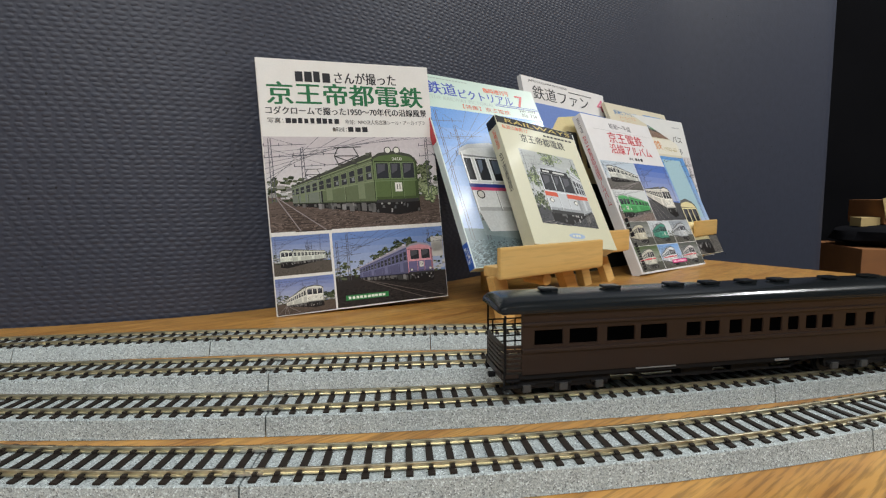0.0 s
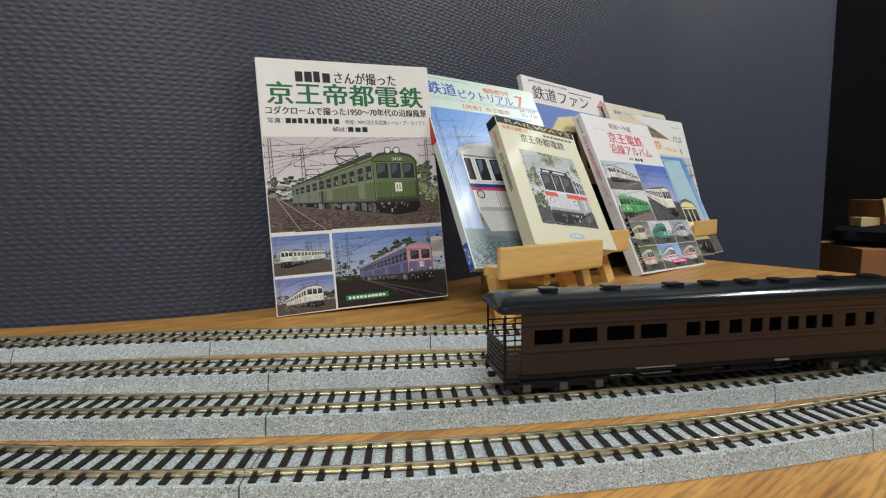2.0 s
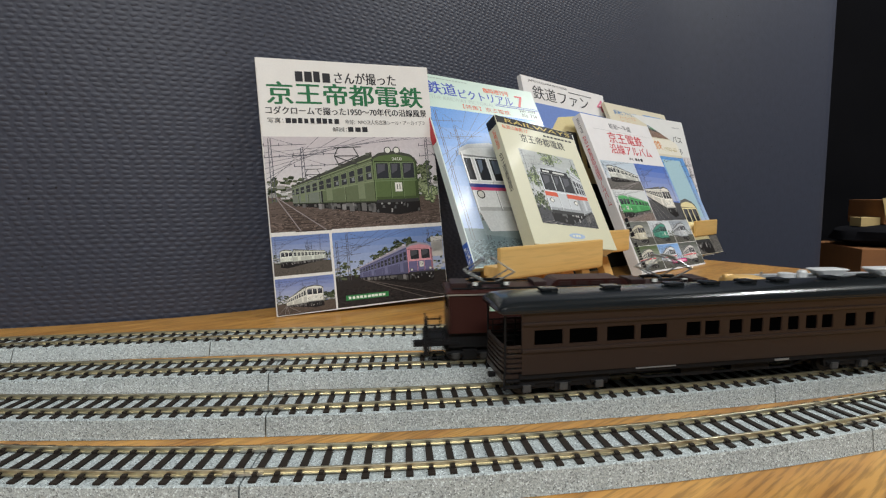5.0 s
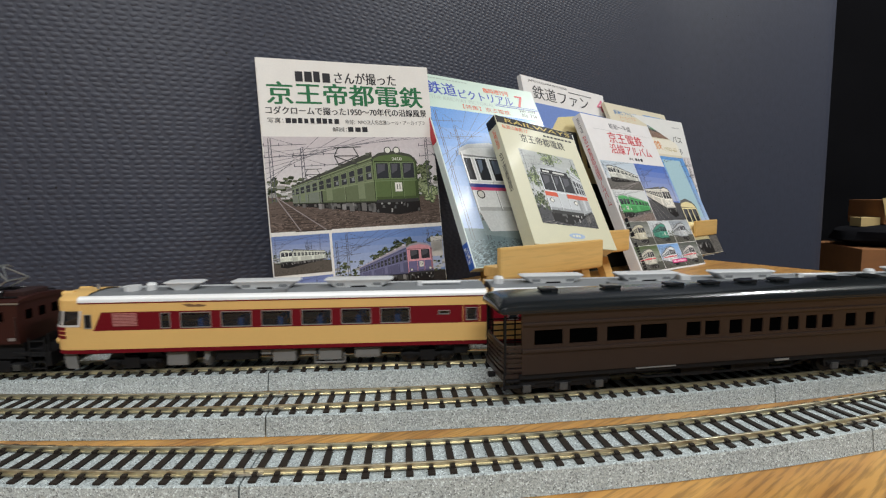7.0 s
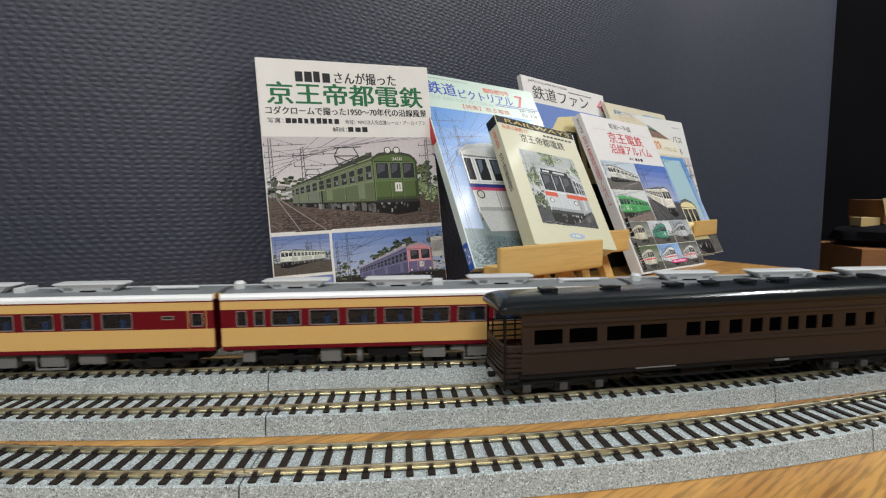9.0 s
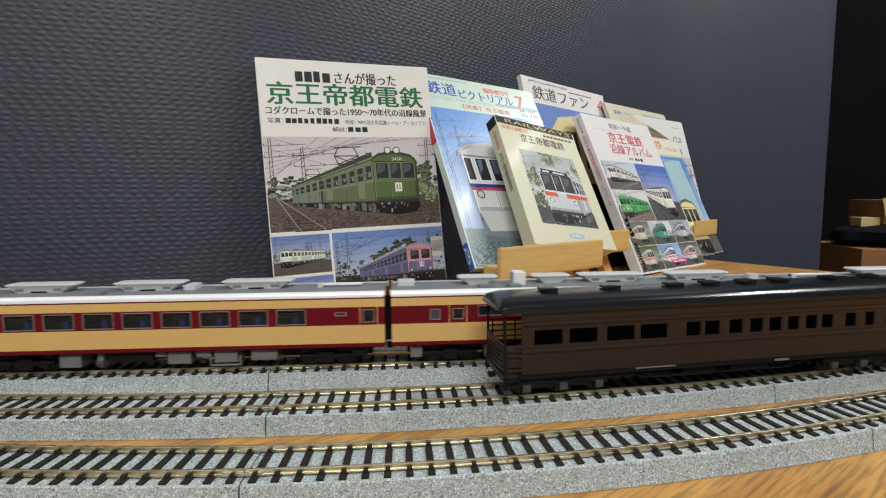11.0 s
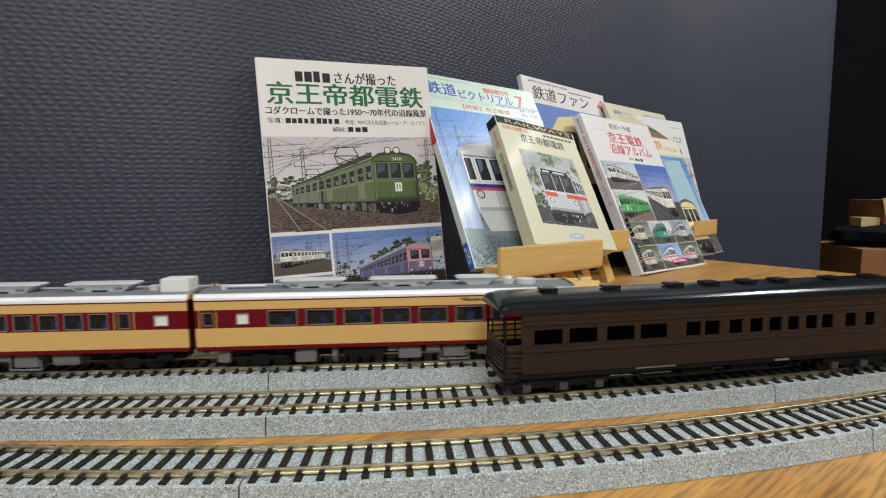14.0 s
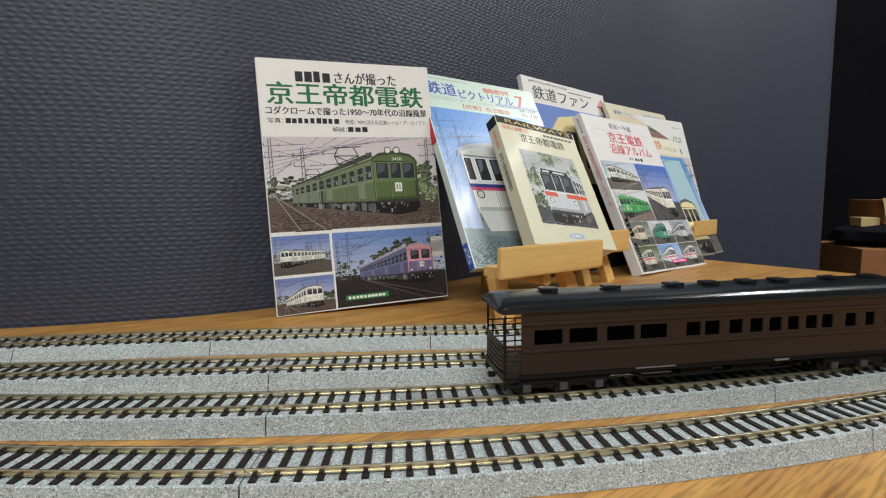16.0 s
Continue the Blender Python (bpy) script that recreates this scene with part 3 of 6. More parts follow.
    # roof units
    for kind, a, b in units:
        a, b = a - h, b - h
        if kind == "ac":
            pod = empty("air_conditioner")
            pod.parent = c
            k = (a + b) / 2
            # a shallow boat: narrow feet, flaring sides, a rolled rim and a slightly crowned lid
            bm = bmesh.new()
            rings = []
            for ins, wide, z in ((7.0, 5.0, 42.8), (5.6, 5.1, 43.5), (1.0, 5.5, 47.0), (0.0, 5.8, 47.4), (0.1, 5.8, 47.9), (0.9, 5.3, 48.2), (3.0, 3.4, 48.4)):
                u0, u1, v = a + ins, b - ins, wide
                cut = min(2.2, 0.28 * v)
                rings.append([bm.verts.new((x, y, z)) for x, y in ((u0 + cut, -v), (u1 - cut, -v), (u1, -v + cut), (u1, v - cut), (u1 - cut, v), (u0 + cut, v), (u0, v - cut), (u0, -v + cut))])
            for r, q in zip(rings[:-1], rings[1:]):
                for i in range(8):
                    bm.faces.new((r[i], r[(i + 1) % 8], q[(i + 1) % 8], q[i]))
            bm.faces.new(rings[0])
            bm.faces.new(rings[-1][::-1])
            part("housing", bm, M_POD, pod, smooth=True)
            if b - a > 30:
                part("base_notch", B(k - 4.4, k + 4.4, -5.45, -4.8, 42.6, 44.4, 0.3), M_BLACK, pod)
                for e in (-1, 1):
                    u = k + e * (b - a) * 0.27
                    part("intake_grille", B(u - 2.4, u + 2.4, -5.5, -5.0, 44.5, 46.0, 0.2), M_ROOFGREY, pod)
        elif kind == "box":
            part("roof_vent", B(a, b, -5, 5, 42.6, 46.4, 0.7), M_POD, c)
        elif kind == "tank":
            part("roof_tank", B(a, b, -8, 4, 43.0, 50.5, 0.6), M_MILK, c)
        elif kind == "dome":
            bm = disc(bmesh.new(), ((a + b) / 2, -2, 44.6), "Z", (b - a) / 2, 4.0, 20)
            disc(bm, ((a + b) / 2, -2, 47.2), "Z", (b - a) / 2, 1.2, 20, (b - a) * 0.36)
            part("roof_dome", bm, M_POD, c, smooth=True)
        elif kind == "mark":
            for s in (-1, 1):
                bm = bmesh.new()
                k, w = (a + b) / 2, (b - a) / 2
                prism(bm, [(k - w, 38.1), (k - w * 0.55, 36.7), (k + w * 0.6, 36.7), (k + w, 37.4), (k + w * 0.3, 38.2), (k, 37.7), (k - w * 0.4, 38.4)], *sorted((s * hw, s * (hw + 0.12))), "Y")
                part("emblem", bm, M_DECAL, body)
        elif kind == "dot":
            for s in (-1, 1):
                part("class_mark", disc(bmesh.new(), ((a + b) / 2, s * (hw + 0.05), 29.6), "Y", (b - a) / 2, 0.3, 20), M_GREENDOT, body)
        elif kind == "fan":
            bm = disc(bmesh.new(), ((a + b) / 2, -2, 44.6), "Z", (b - a) / 2, 3.2, 20)
            part("roof_fan", bm, M_POD, c)
        elif kind == "pipe":
            bm = rod(bmesh.new(), (a, -3, 45.0), (b, -3, 45.0), 0.9)
            box(bm, a, a + 3, -5, -1, 42.8, 46.0, 0.4)
            part("exhaust_pipe", bm, M_POD, c)
        elif kind == "low":
            part("roof_hatch", B(a, b, -15.2, -9.0, 42.0, 44.8, 0.3), M_ROOFGREY, c)
    # running gear and underfloor boxes
    bogie(-h + 33, parent=c)
    bogie(h - 33, parent=c)
    for a, b, z0, z1, mm in ((10, 16.6, 4.6, 12, M_UNDER), (52, 63.2, 3.8, 12, M_UNDER), (72, 75, 3.4, 12, M_UNDER), (78, 101, 6.0, 12, M_BLACK), (102.5, 108, 8.6, 12, M_UNDER), (108.8, 121.3, 4.4, 12, M_UNDER),
                             (124.4, 132.2, 8.0, 12, M_UNDER), (133.8, 146.4, 4.6, 12, M_UNDER), (153.5, 167.8, 5.2, 12, M_UNDER), (209, 217, 6.5, 12, M_BLACK)):
        if nose < 0 and a < 20:
            continue
        if nose > 0 and b > 200:
            continue
        part("underfloor_box", B(a - h, b - h, -15.2, -4, z0, z1, 1.8 if b == 167.8 else 0.5), mm, c)
        part("underfloor_box", B(a - h, b - h, 4, 15.2, z0, z1, 0.5), mm, c)
    for s in (-1, 1):
        bm = rod(bmesh.new(), (132 - h, s * 15.4, 3.4), (148 - h, s * 15.4, 3.4), 0.6, 6)
        for u in (132, 148):
            rod(bm, (u - h, s * 15.4, 3.1), (u - h, s * 15.4, 8.5), 0.5, 6)
        part("pipe", bm, M_UNDER, c)
        for u in (72.6, 73.6, 74.6):
            part("cooling_rib", disc(bmesh.new(), (u - h, s * 13.6, 6.2), "X", 3.0, 0.4, 14), M_UNDER, c)
    # added black block: hides the lit ballast beyond, in place of underfloor shadow
    part("centre_sill", B(x0 + 8, x1 - 8, -5, 5, 4.5, 11.5, 0.5), M_BLACK, c)
    if nose:
        g = nose
        root = g * (h - deep)
        P = nose_path(g, hw, g * (h + ahead), root)
        P2 = nose_path(g, hw - 0.2, g * (h + ahead - 1.6), root)
        cab = empty("cab")
        cab.parent = c
        def wb(z0, z1, pth, th, lo=0, hi=None, lean=0.0):
            return wrap_band(bmesh.new(), pth, z0, z1, th, lo, hi, lean, g)
        part("sill_line", wb(12.3, 14.4, P, 1.2), M_RED, cab)
        part("nose_panel", wb(14.4, 27.2, P, 1.2), M_CREAM, cab, smooth=True)
        for i in range(3):
            out = [(x + g * 0.25, y * 1.012) for x, y in P]
            part("red_bar", wb(20.6 + i * 2.3, 22.2 + i * 2.3, out, 0.4, 2, 19), M_RED, cab, smooth=True)
        part("windscreen", wb(27.2, 35.6, P, 0.6, 0, None, 1.4), M_PANE, cab, smooth=True)
        shift = [(x - g * 1.4, y) for x, y in P]
        for i in (0, 3, 8, 12, 17, 20):
            x, y = P[i]
            part("windscreen_pillar", rod(bmesh.new(), (x + g * 0.1, y * 1.005, 27.2), (x - g * 1.3, y * 1.005, 35.6), 0.75 if i in (0, 20) else 0.5, 6), M_BRIGHT, cab)
        out = [(x + g * 0.15, y * 1.01) for x, y in P]
        part("windscreen_frame", wb(26.9, 27.9, out, 0.5), M_BRIGHT, cab)
        part("brow_panel", wb(35.4, 41.0, shift, 1.5), M_CREAM, cab, smooth=True)
        # cab roof with a peak over the windscreen
        bm = bmesh.new()
        rings = []
        for k, (f, z) in enumerate(((1.0, 41.0), (0.98, 41.6), (0.9, 42.5), (0.72, 43.5), (0.45, 44.2), (0.2, 44.5))):
            xs = [bm.verts.new((root - g * 3 + (x - root + g * 3) * (0.80 + 0.2 * f), y * f, z)) for x, y in [(root - g * 3, -hw)] + shift + [(root - g * 3, hw)]]
            rings.append(xs)
        for r, q in zip(rings[:-1], rings[1:]):
            for i in range(len(r) - 1):
                bm.faces.new((r[i], r[i + 1], q[i + 1], q[i]))
        bm.faces.new(rings[-1])
        part("cab_roof", bm, M_CREAM, cab, smooth=True)
        for s in (-1, 1):
            bm = bmesh.new()
            disc(bm, (g * (h + ahead - 4.5), s * 7.0, 43.0), "X", 1.9, 6, 16)
            part("headlight_pod", bm, M_CREAM, cab, smooth=True)
            bm = disc(bmesh.new(), (g * (h + ahead - 0.4), s * 10.5, 18.4), "X", 1.9, 2.4, 16)
            part("tail_light_pod", bm, M_CREAM, cab)
            bm = disc(bmesh.new(), (g * (h + ahead + 0.9), s * 10.5, 18.4), "X", 1.3, 0.6, 16)
            part("tail_light", bm, M_AMBER, cab)
        if g > 0:
            part("lit_tail_sign", B(h + 0.25, h + 1.0, -3.6, 3.6, 21.4, 25.4, 0.3), M_LAMP, cab)
        else:
            part("train_sign", B(-h - ahead - 0.8, -h - ahead - 0.2, -4.5, 4.5, 21.0, 26.0, 0.3), M_MILK, cab)
        sk = [(x - g * 1.5, y * 0.9) for x, y in P]
        part("skirt", wb(3.6, 12.3, sk, 1.0, 1, 20, -1.0), M_UNDER, cab)
        part("cab_rear_wall", B(*sorted((root, root - g * 1)), -16, 16, 13, 37), M_INSIDE, cab)
        bm = rod(bmesh.new(), (g * (h - 12), -4, 45.0), (g * (h - 12), -4, 47.6), 0.8)
        part("whistle", bm, M_FRAME, cab)
    return c


WZ = (25.3, 33.8)


def car_layouts():
    """Window, roof and door layouts of the seven cars, x from the left end."""
    z0, z1 = WZ
    lead = [(51.1, 56.3, z0, z1, M_PANE)] + [(61.4 + i * 21.4, 77.7 + i * 21.4, z0, z1, M_PANE) for i in range(6)] + [(200.2, 206.6, 29.5, 31.8, M_PANE), (215.6, 221.8, 25.9, 33.2, M_PANE), (11.6, 15.6, 25.9, 33.6, M_PANE)]
    lead_units = [("fan", 25, 34), ("dome", 37, 42.5), ("ac", 47, 68), ("ac", 84, 122), ("ac", 136, 175), ("pipe", 189, 214), ("low", 110, 117), ("mark", 63, 76)]
    mid = [(8.3, 13.8, z0, z1, M_PANE), (17.5, 23.1, z0, z1, M_PANE)] + [(26.8 + i * 20.3, 42.6 + i * 20.3, z0, z1, M_PANE) for i in range(8)] + [(200.2, 206.6, 29.8, 31.8, M_PANE), (215.6, 221.8, 25.9, 33.2, M_PANE)]
    mid_units = [("dome", 2.6, 8.6), ("ac", 18.5, 56), ("low", 67.4, 75.8), ("ac", 76.3, 114.4), ("box", 115, 121), ("ac", 135.3, 174.4), ("pipe", 189, 214)]
    dining = [(21.1, 26.9, 26.5, 32.5, M_INSIDE), (33.8, 39.9, 26.5, 32.7, M_PANE)] + [(48.2 + i * 17.6, 61.7 + i * 17.6, 28, 33.9, M_PANE) for i in range(4)] + [(128.4 + i * 20.9, 144.4 + i * 20.9, z0, z1, M_PANE) for i in range(4)]
    dining_units = [("box", 3.2, 13.0), ("ac", 38, 61.5), ("low", 49, 58), ("low", 65.8, 73.0), ("tank", 70, 77), ("ac", 82, 104.8), ("ac", 110, 149.4), ("ac", 162.6, 201.6), ("fan", 214, 221)]
    first = [(4.3, 9.9, 25.8, 33.4, M_PANE), (19.1, 25.9, 26.6, 32.6, M_MILK)] + [(46.5 + i * 12.94, 56.4 + i * 12.94, z0, z1, M_PANE) for i in range(11)] + [(190.9, 197.3, z0, z1, M_PANE), (209.7, 217.2, 26.4, 32.6, M_MILK)]
    first_units = [("pipe", 10, 36), ("ac", 51, 88.5), ("low", 77.4, 86.7), ("ac", 102.1, 141.6), ("ac", 155.4, 194.2), ("fan", 200.5, 206.5), ("tank", 209.2, 224.6), ("dot", 12.9, 16.4)]
    tail = [(161, 166.6, z0, z1, M_PANE)] + [(38.3 + i * 20.5, 54.2 + i * 20.5, z0, z1, M_PANE) for i in range(6)] + [(205.4, 209.6, 25.9, 33.6, M_PANE), (3.9, 9.7, 25.9, 33.2, M_PANE), (21.8, 28.4, 26.4, 32.6, M_MILK)]
    tail_units = [("pipe", 9.8, 33.9), ("ac", 41.4, 78.6), ("low", 84, 92), ("ac", 92.5, 131), ("ac", 142.5, 167.5), ("dome", 170, 176), ("fan", 178, 189), ("mark", 143, 157)]
    g_head = [(26.2, 39.1, 27.0, 34.4, 0)]
    g_tail = [(179.2, 192.6, 27.0, 34.4, 0)]
    return [
        (lead, lead_units, -1, g_head, "cream and red leading railcar with a driving cab", [(9.8, 17.6), (214, 223.4)]),
        (mid, mid_units, 0, [], "cream and red intermediate railcar with wide windows", [(214, 223.4)]),
        (mid, mid_units, 0, [], "cream and red intermediate railcar with wide windows", [(214, 223.4)]),
        (mid, mid_units, 0, [], "cream and red intermediate railcar with wide windows", [(214, 223.4)]),
        (dining, dining_units, 0, [(119.4, 124.2, 25.2, 29.5, 0)], "cream and red dining railcar with kitchen windows", [(32, 41.6)]),
        (first, first_units, 0, [], "cream and red railcar with eleven small square windows", [(2.6, 11.6), (189, 199.2)]),
        (tail, tail_units, 1, g_tail, "cream and red rear railcar with a lit tail sign", [(2.4, 11.2), (203.6, 211.4)]),
    ]


def pantograph(x, parent):
    p = empty("pantograph")
    p.parent = parent
    bm = bmesh.new()
    for s in (-1, 1):
        y = s * 7
        rod(bm, (x - 11, y, 44.6), (x + 11, y, 44.6), 0.8, 6)
        for e in (-1, 1):
            rod(bm, (x + e * 9, y, 42.5), (x + e * 9, y, 45.0), 1.2, 8)
    for e in (-1, 1):
        rod(bm, (x + e * 4, -7, 45.2), (x + e * 4, 7, 45.2), 0.7, 6)
    part("base_frame", bm, M_BLACK, p)
    for s in (-1, 1):
        for e in (-1, 1):
            part("insulator", disc(bmesh.new(), (x + e * 9, s * 8.2, 44.4), "Z", 1.4, 1.6, 12), M_MILK, p)
    for s in (-1, 1):
        for e in (-1, 1):
            part("lower_arm", rod(bmesh.new(), (x + e * 3, s * 6, 45), (x + e * 13.8, s * 7.5, 50.8), 0.5, 6), M_PANTO, p)
            part("upper_arm", rod(bmesh.new(), (x + e * 13.8, s * 7.5, 50.8), (x + e * 3.5, s * 3.0, 57.6), 0.45, 6), M_PANTO, p)
    for e in (-1, 1):
        part("cross_bar", rod(bmesh.new(), (x + e * 13.8, -7.5, 50.8), (x + e * 13.8, 7.5, 50.8), 0.5, 6), M_PANTO, p)
        part("diagonal_stay", rod(bmesh.new(), (x + e * 13.8, -7.5, 50.8), (x + e * 3.5, 3.0, 57.6), 0.35, 6), M_PANTO, p)
    bm = bmesh.new()
    for e in (-1, 1):
        box(bm, x + e * 3 - 0.8, x + e * 3 + 0.8, -7, 7, 57.4, 58.4, 0.2)
        for s in (-1, 1):
            rod(bm, (x + e * 3, s * 7, 57.9), (x + e * 3, s * 10, 56.4), 0.5, 6)
    part("collector_shoe", bm, M_PANTO, p)


def locomotive():
    c = empty("electric_locomotive")
    tagged(c, "reddish brown electric model locomotive with two pantographs", "model locomotive")
    h, hw = 78.0, 17.0
    wins = [(-55.5, -50.2), (-43.0, -37.8), (-12.7, -7.4), (-0.9, 6.1), (13.8, 19.4), (49.3, 54.9)]
    dark = [(65.2, 70.8)]
    body = empty("body")
    body.parent = c
    for s in (-1, 1):
        ya, yb = sorted((s * hw, s * (hw - 1.2)))
        bm = bmesh.new()
        box(bm, -h, h, ya, yb, 18.2, 29.9)
        box(bm, -h, h, ya, yb, 35.9, 40.0)
        strip(bm, wins + dark, -h, h, 29.9, 35.9, ya, yb)
        part("side_panel", bm, M_LOCO, body)
        for a, b in wins + dark:
            fr = bmesh.new()
            yf, yk = sorted((s * (hw + 0.25), s * (hw - 0.3)))
            for q in ((a, b, 29.9, 30.3), (a, b, 35.5, 35.9), (a, a + 0.4, 30.3, 35.5), (b - 0.4, b, 30.3, 35.5)):
                box(fr, q[0], q[1], yf, yk, q[2], q[3])
            f = part("window_frame", fr, M_LOCO, body)
            part("pane", B(a + 0.4, b - 0.4, *sorted((s * (hw - 0.5), s * (hw - 0.9))), 30.3, 35.5), M_GREENPANE if (a, b) in wins else M_DARKPANE, f)
        for a, b in ((-49, -38), (-37.3, -26), (37.3, 48.8), (49.6, 61)):
            bm = bmesh.new()
            part("louvre_sill", B(a, b, *sorted((s * hw, s * (hw + 0.6))), 19.3, 19.6), M_FRAME, body)
            for i in range(9):
                z = 20.0 + i * 0.85
                box(bm, a, b, *sorted((s * hw, s * (hw + 0.3))), z, z + 0.5)
            part("louvre", bm, M_LOCODARK, body)
        part("gutter", B(-h - 1, h + 1, *sorted((s * hw, s * (hw + 0.7))), 39.6, 40.4), M_PANTO, body)
        bm = bmesh.new()
        for a, b in ((-17.6, -0.5), (9.5, 27.5)):
            box(bm, a, b, *sorted((s * (hw - 1), s * (hw + 0.6))), 15.6, 16.6, 0.2)
        part("step_board", bm, M_UNDER, c)
        for sg in (-1, 1):
            part("hand_rail", rod(bmesh.new(), (sg * 77, s * (hw + 0.8), 20), (sg * 77, s * (hw + 0.8), 33), 0.35, 6), M_LOCODARK, body)
        part("builder_plate", B(72.2, 75.8, *sorted((s * hw, s * (hw + 0.25))), 20.0, 21.5), M_FRAME, body)
    for sg in (-1, 1):
        part("end_panel", B(*sorted((sg * h, sg * (h - 1.2))), -hw + 1.2, hw - 1.2, 18.2, 40), M_LOCO, body)
        for y in (-9.5, 0, 9.5):
            part("end_window", B(*sorted((sg * h, sg * (h + 0.25))), y - 2.2, y + 2.2, 30.5, 35.6), M_DARKPANE, body)
    bm = bmesh.new()
    q = [(-hw - 0.4, 40), (-hw - 0.2, 41.2), (-hw + 4, 42.2), (0, 43.0), (hw - 4, 42.2), (hw + 0.2, 41.2), (hw + 0.4, 40)]
    prism(bm, q, -h - 1, h + 1, "X")
    part("roof", bm, M_LOCO, c, smooth=True)
    bm = bmesh.new()
    q = [(-20, 42.0), (-16, 45.6), (-14, 46.4), (23, 46.4), (25, 45.6), (29, 42.0)]
    prism(bm, q, -10, 10, "Y")
    part("roof_monitor", bm, M_LOCO, c)
    bm = bmesh.new()
    for a in (-10, 0, 9, 19):
        box(bm, a - 3.5, a + 3.5, -10.6, -9.9, 43.2, 45.4, 0.1)
    part("monitor_vent", bm, M_LOCODARK, c)
    for a, b in ((-28, -20.5), (29.5, 38), (66, 76), (-76, -66)):
        part("roof_box", B(a, b, -9, 9, 42.0, 45.2, 0.6), M_LOCODARK, c)
    bm = bmesh.new()
    for y in (-13.5, 13.5):
        rod(bm, (-76, y, 42.8), (76, y, 42.8), 0.5, 6)
    for x in (-66, -60, -47, 47, 60, 66):
        disc(bm, (x, -12, 43.6), "Z", 1.2, 3.0, 10)
    part("roof_wiring", bm, M_BLACK, c)
    pantograph(-53, c)
    pantograph(53, c)
    for sg in (-1, 1):
        d = empty("end_deck")
        d.parent = c
        part("deck_plate", B(*sorted((sg * (h - 6), sg * (h + 14))), -15, 15, 11.0, 13.2, 0.4), M_BLACK, d)
        bm = bmesh.new()
        for y in (-14, -5, 5, 14):
            rod(bm, (sg * (h + 12.5), y, 13), (sg * (h + 12.5), y, 23), 0.45, 6)
        for z in (18, 23):
            rod(bm, (sg * (h + 12.5), -14, z), (sg * (h + 12.5), 14, z), 0.4, 6)
        for y in (-15, 15):
            for x in (3, 11):
                rod(bm, (sg * (h + x), y, 2.5), (sg * (h + x), y, 21), 0.5, 6)
            for z in (4, 7.5, 11, 15, 19):
                rod(bm, (sg * (h + 3), y, z), (sg * (h + 11), y, z), 0.45, 6)
        part("ladder", bm, M_BLACK, d)
        part("coupler", B(*sorted((sg * (h + 14), sg * (h + 20))), -1.8, 1.8, 6.5, 10.0, 0.4), M_BLACK, d)
        part("buffer_beam", B(*sorted((sg * (h + 11.5), sg * (h + 14.2))), -15.5, 15.5, 5.5, 13, 0.4), M_BLACK, d)
        bogie(sg * 66, 4.8, 26, c, 2, 13.0, M_AXLE)
        bogie(sg * 31, 6.6, 46, c, 3, 13.0, M_AXLE)
    part("underframe", B(-h, h, -14.5, 14.5, 9.5, 18.2), M_BLACK, c)
    return c


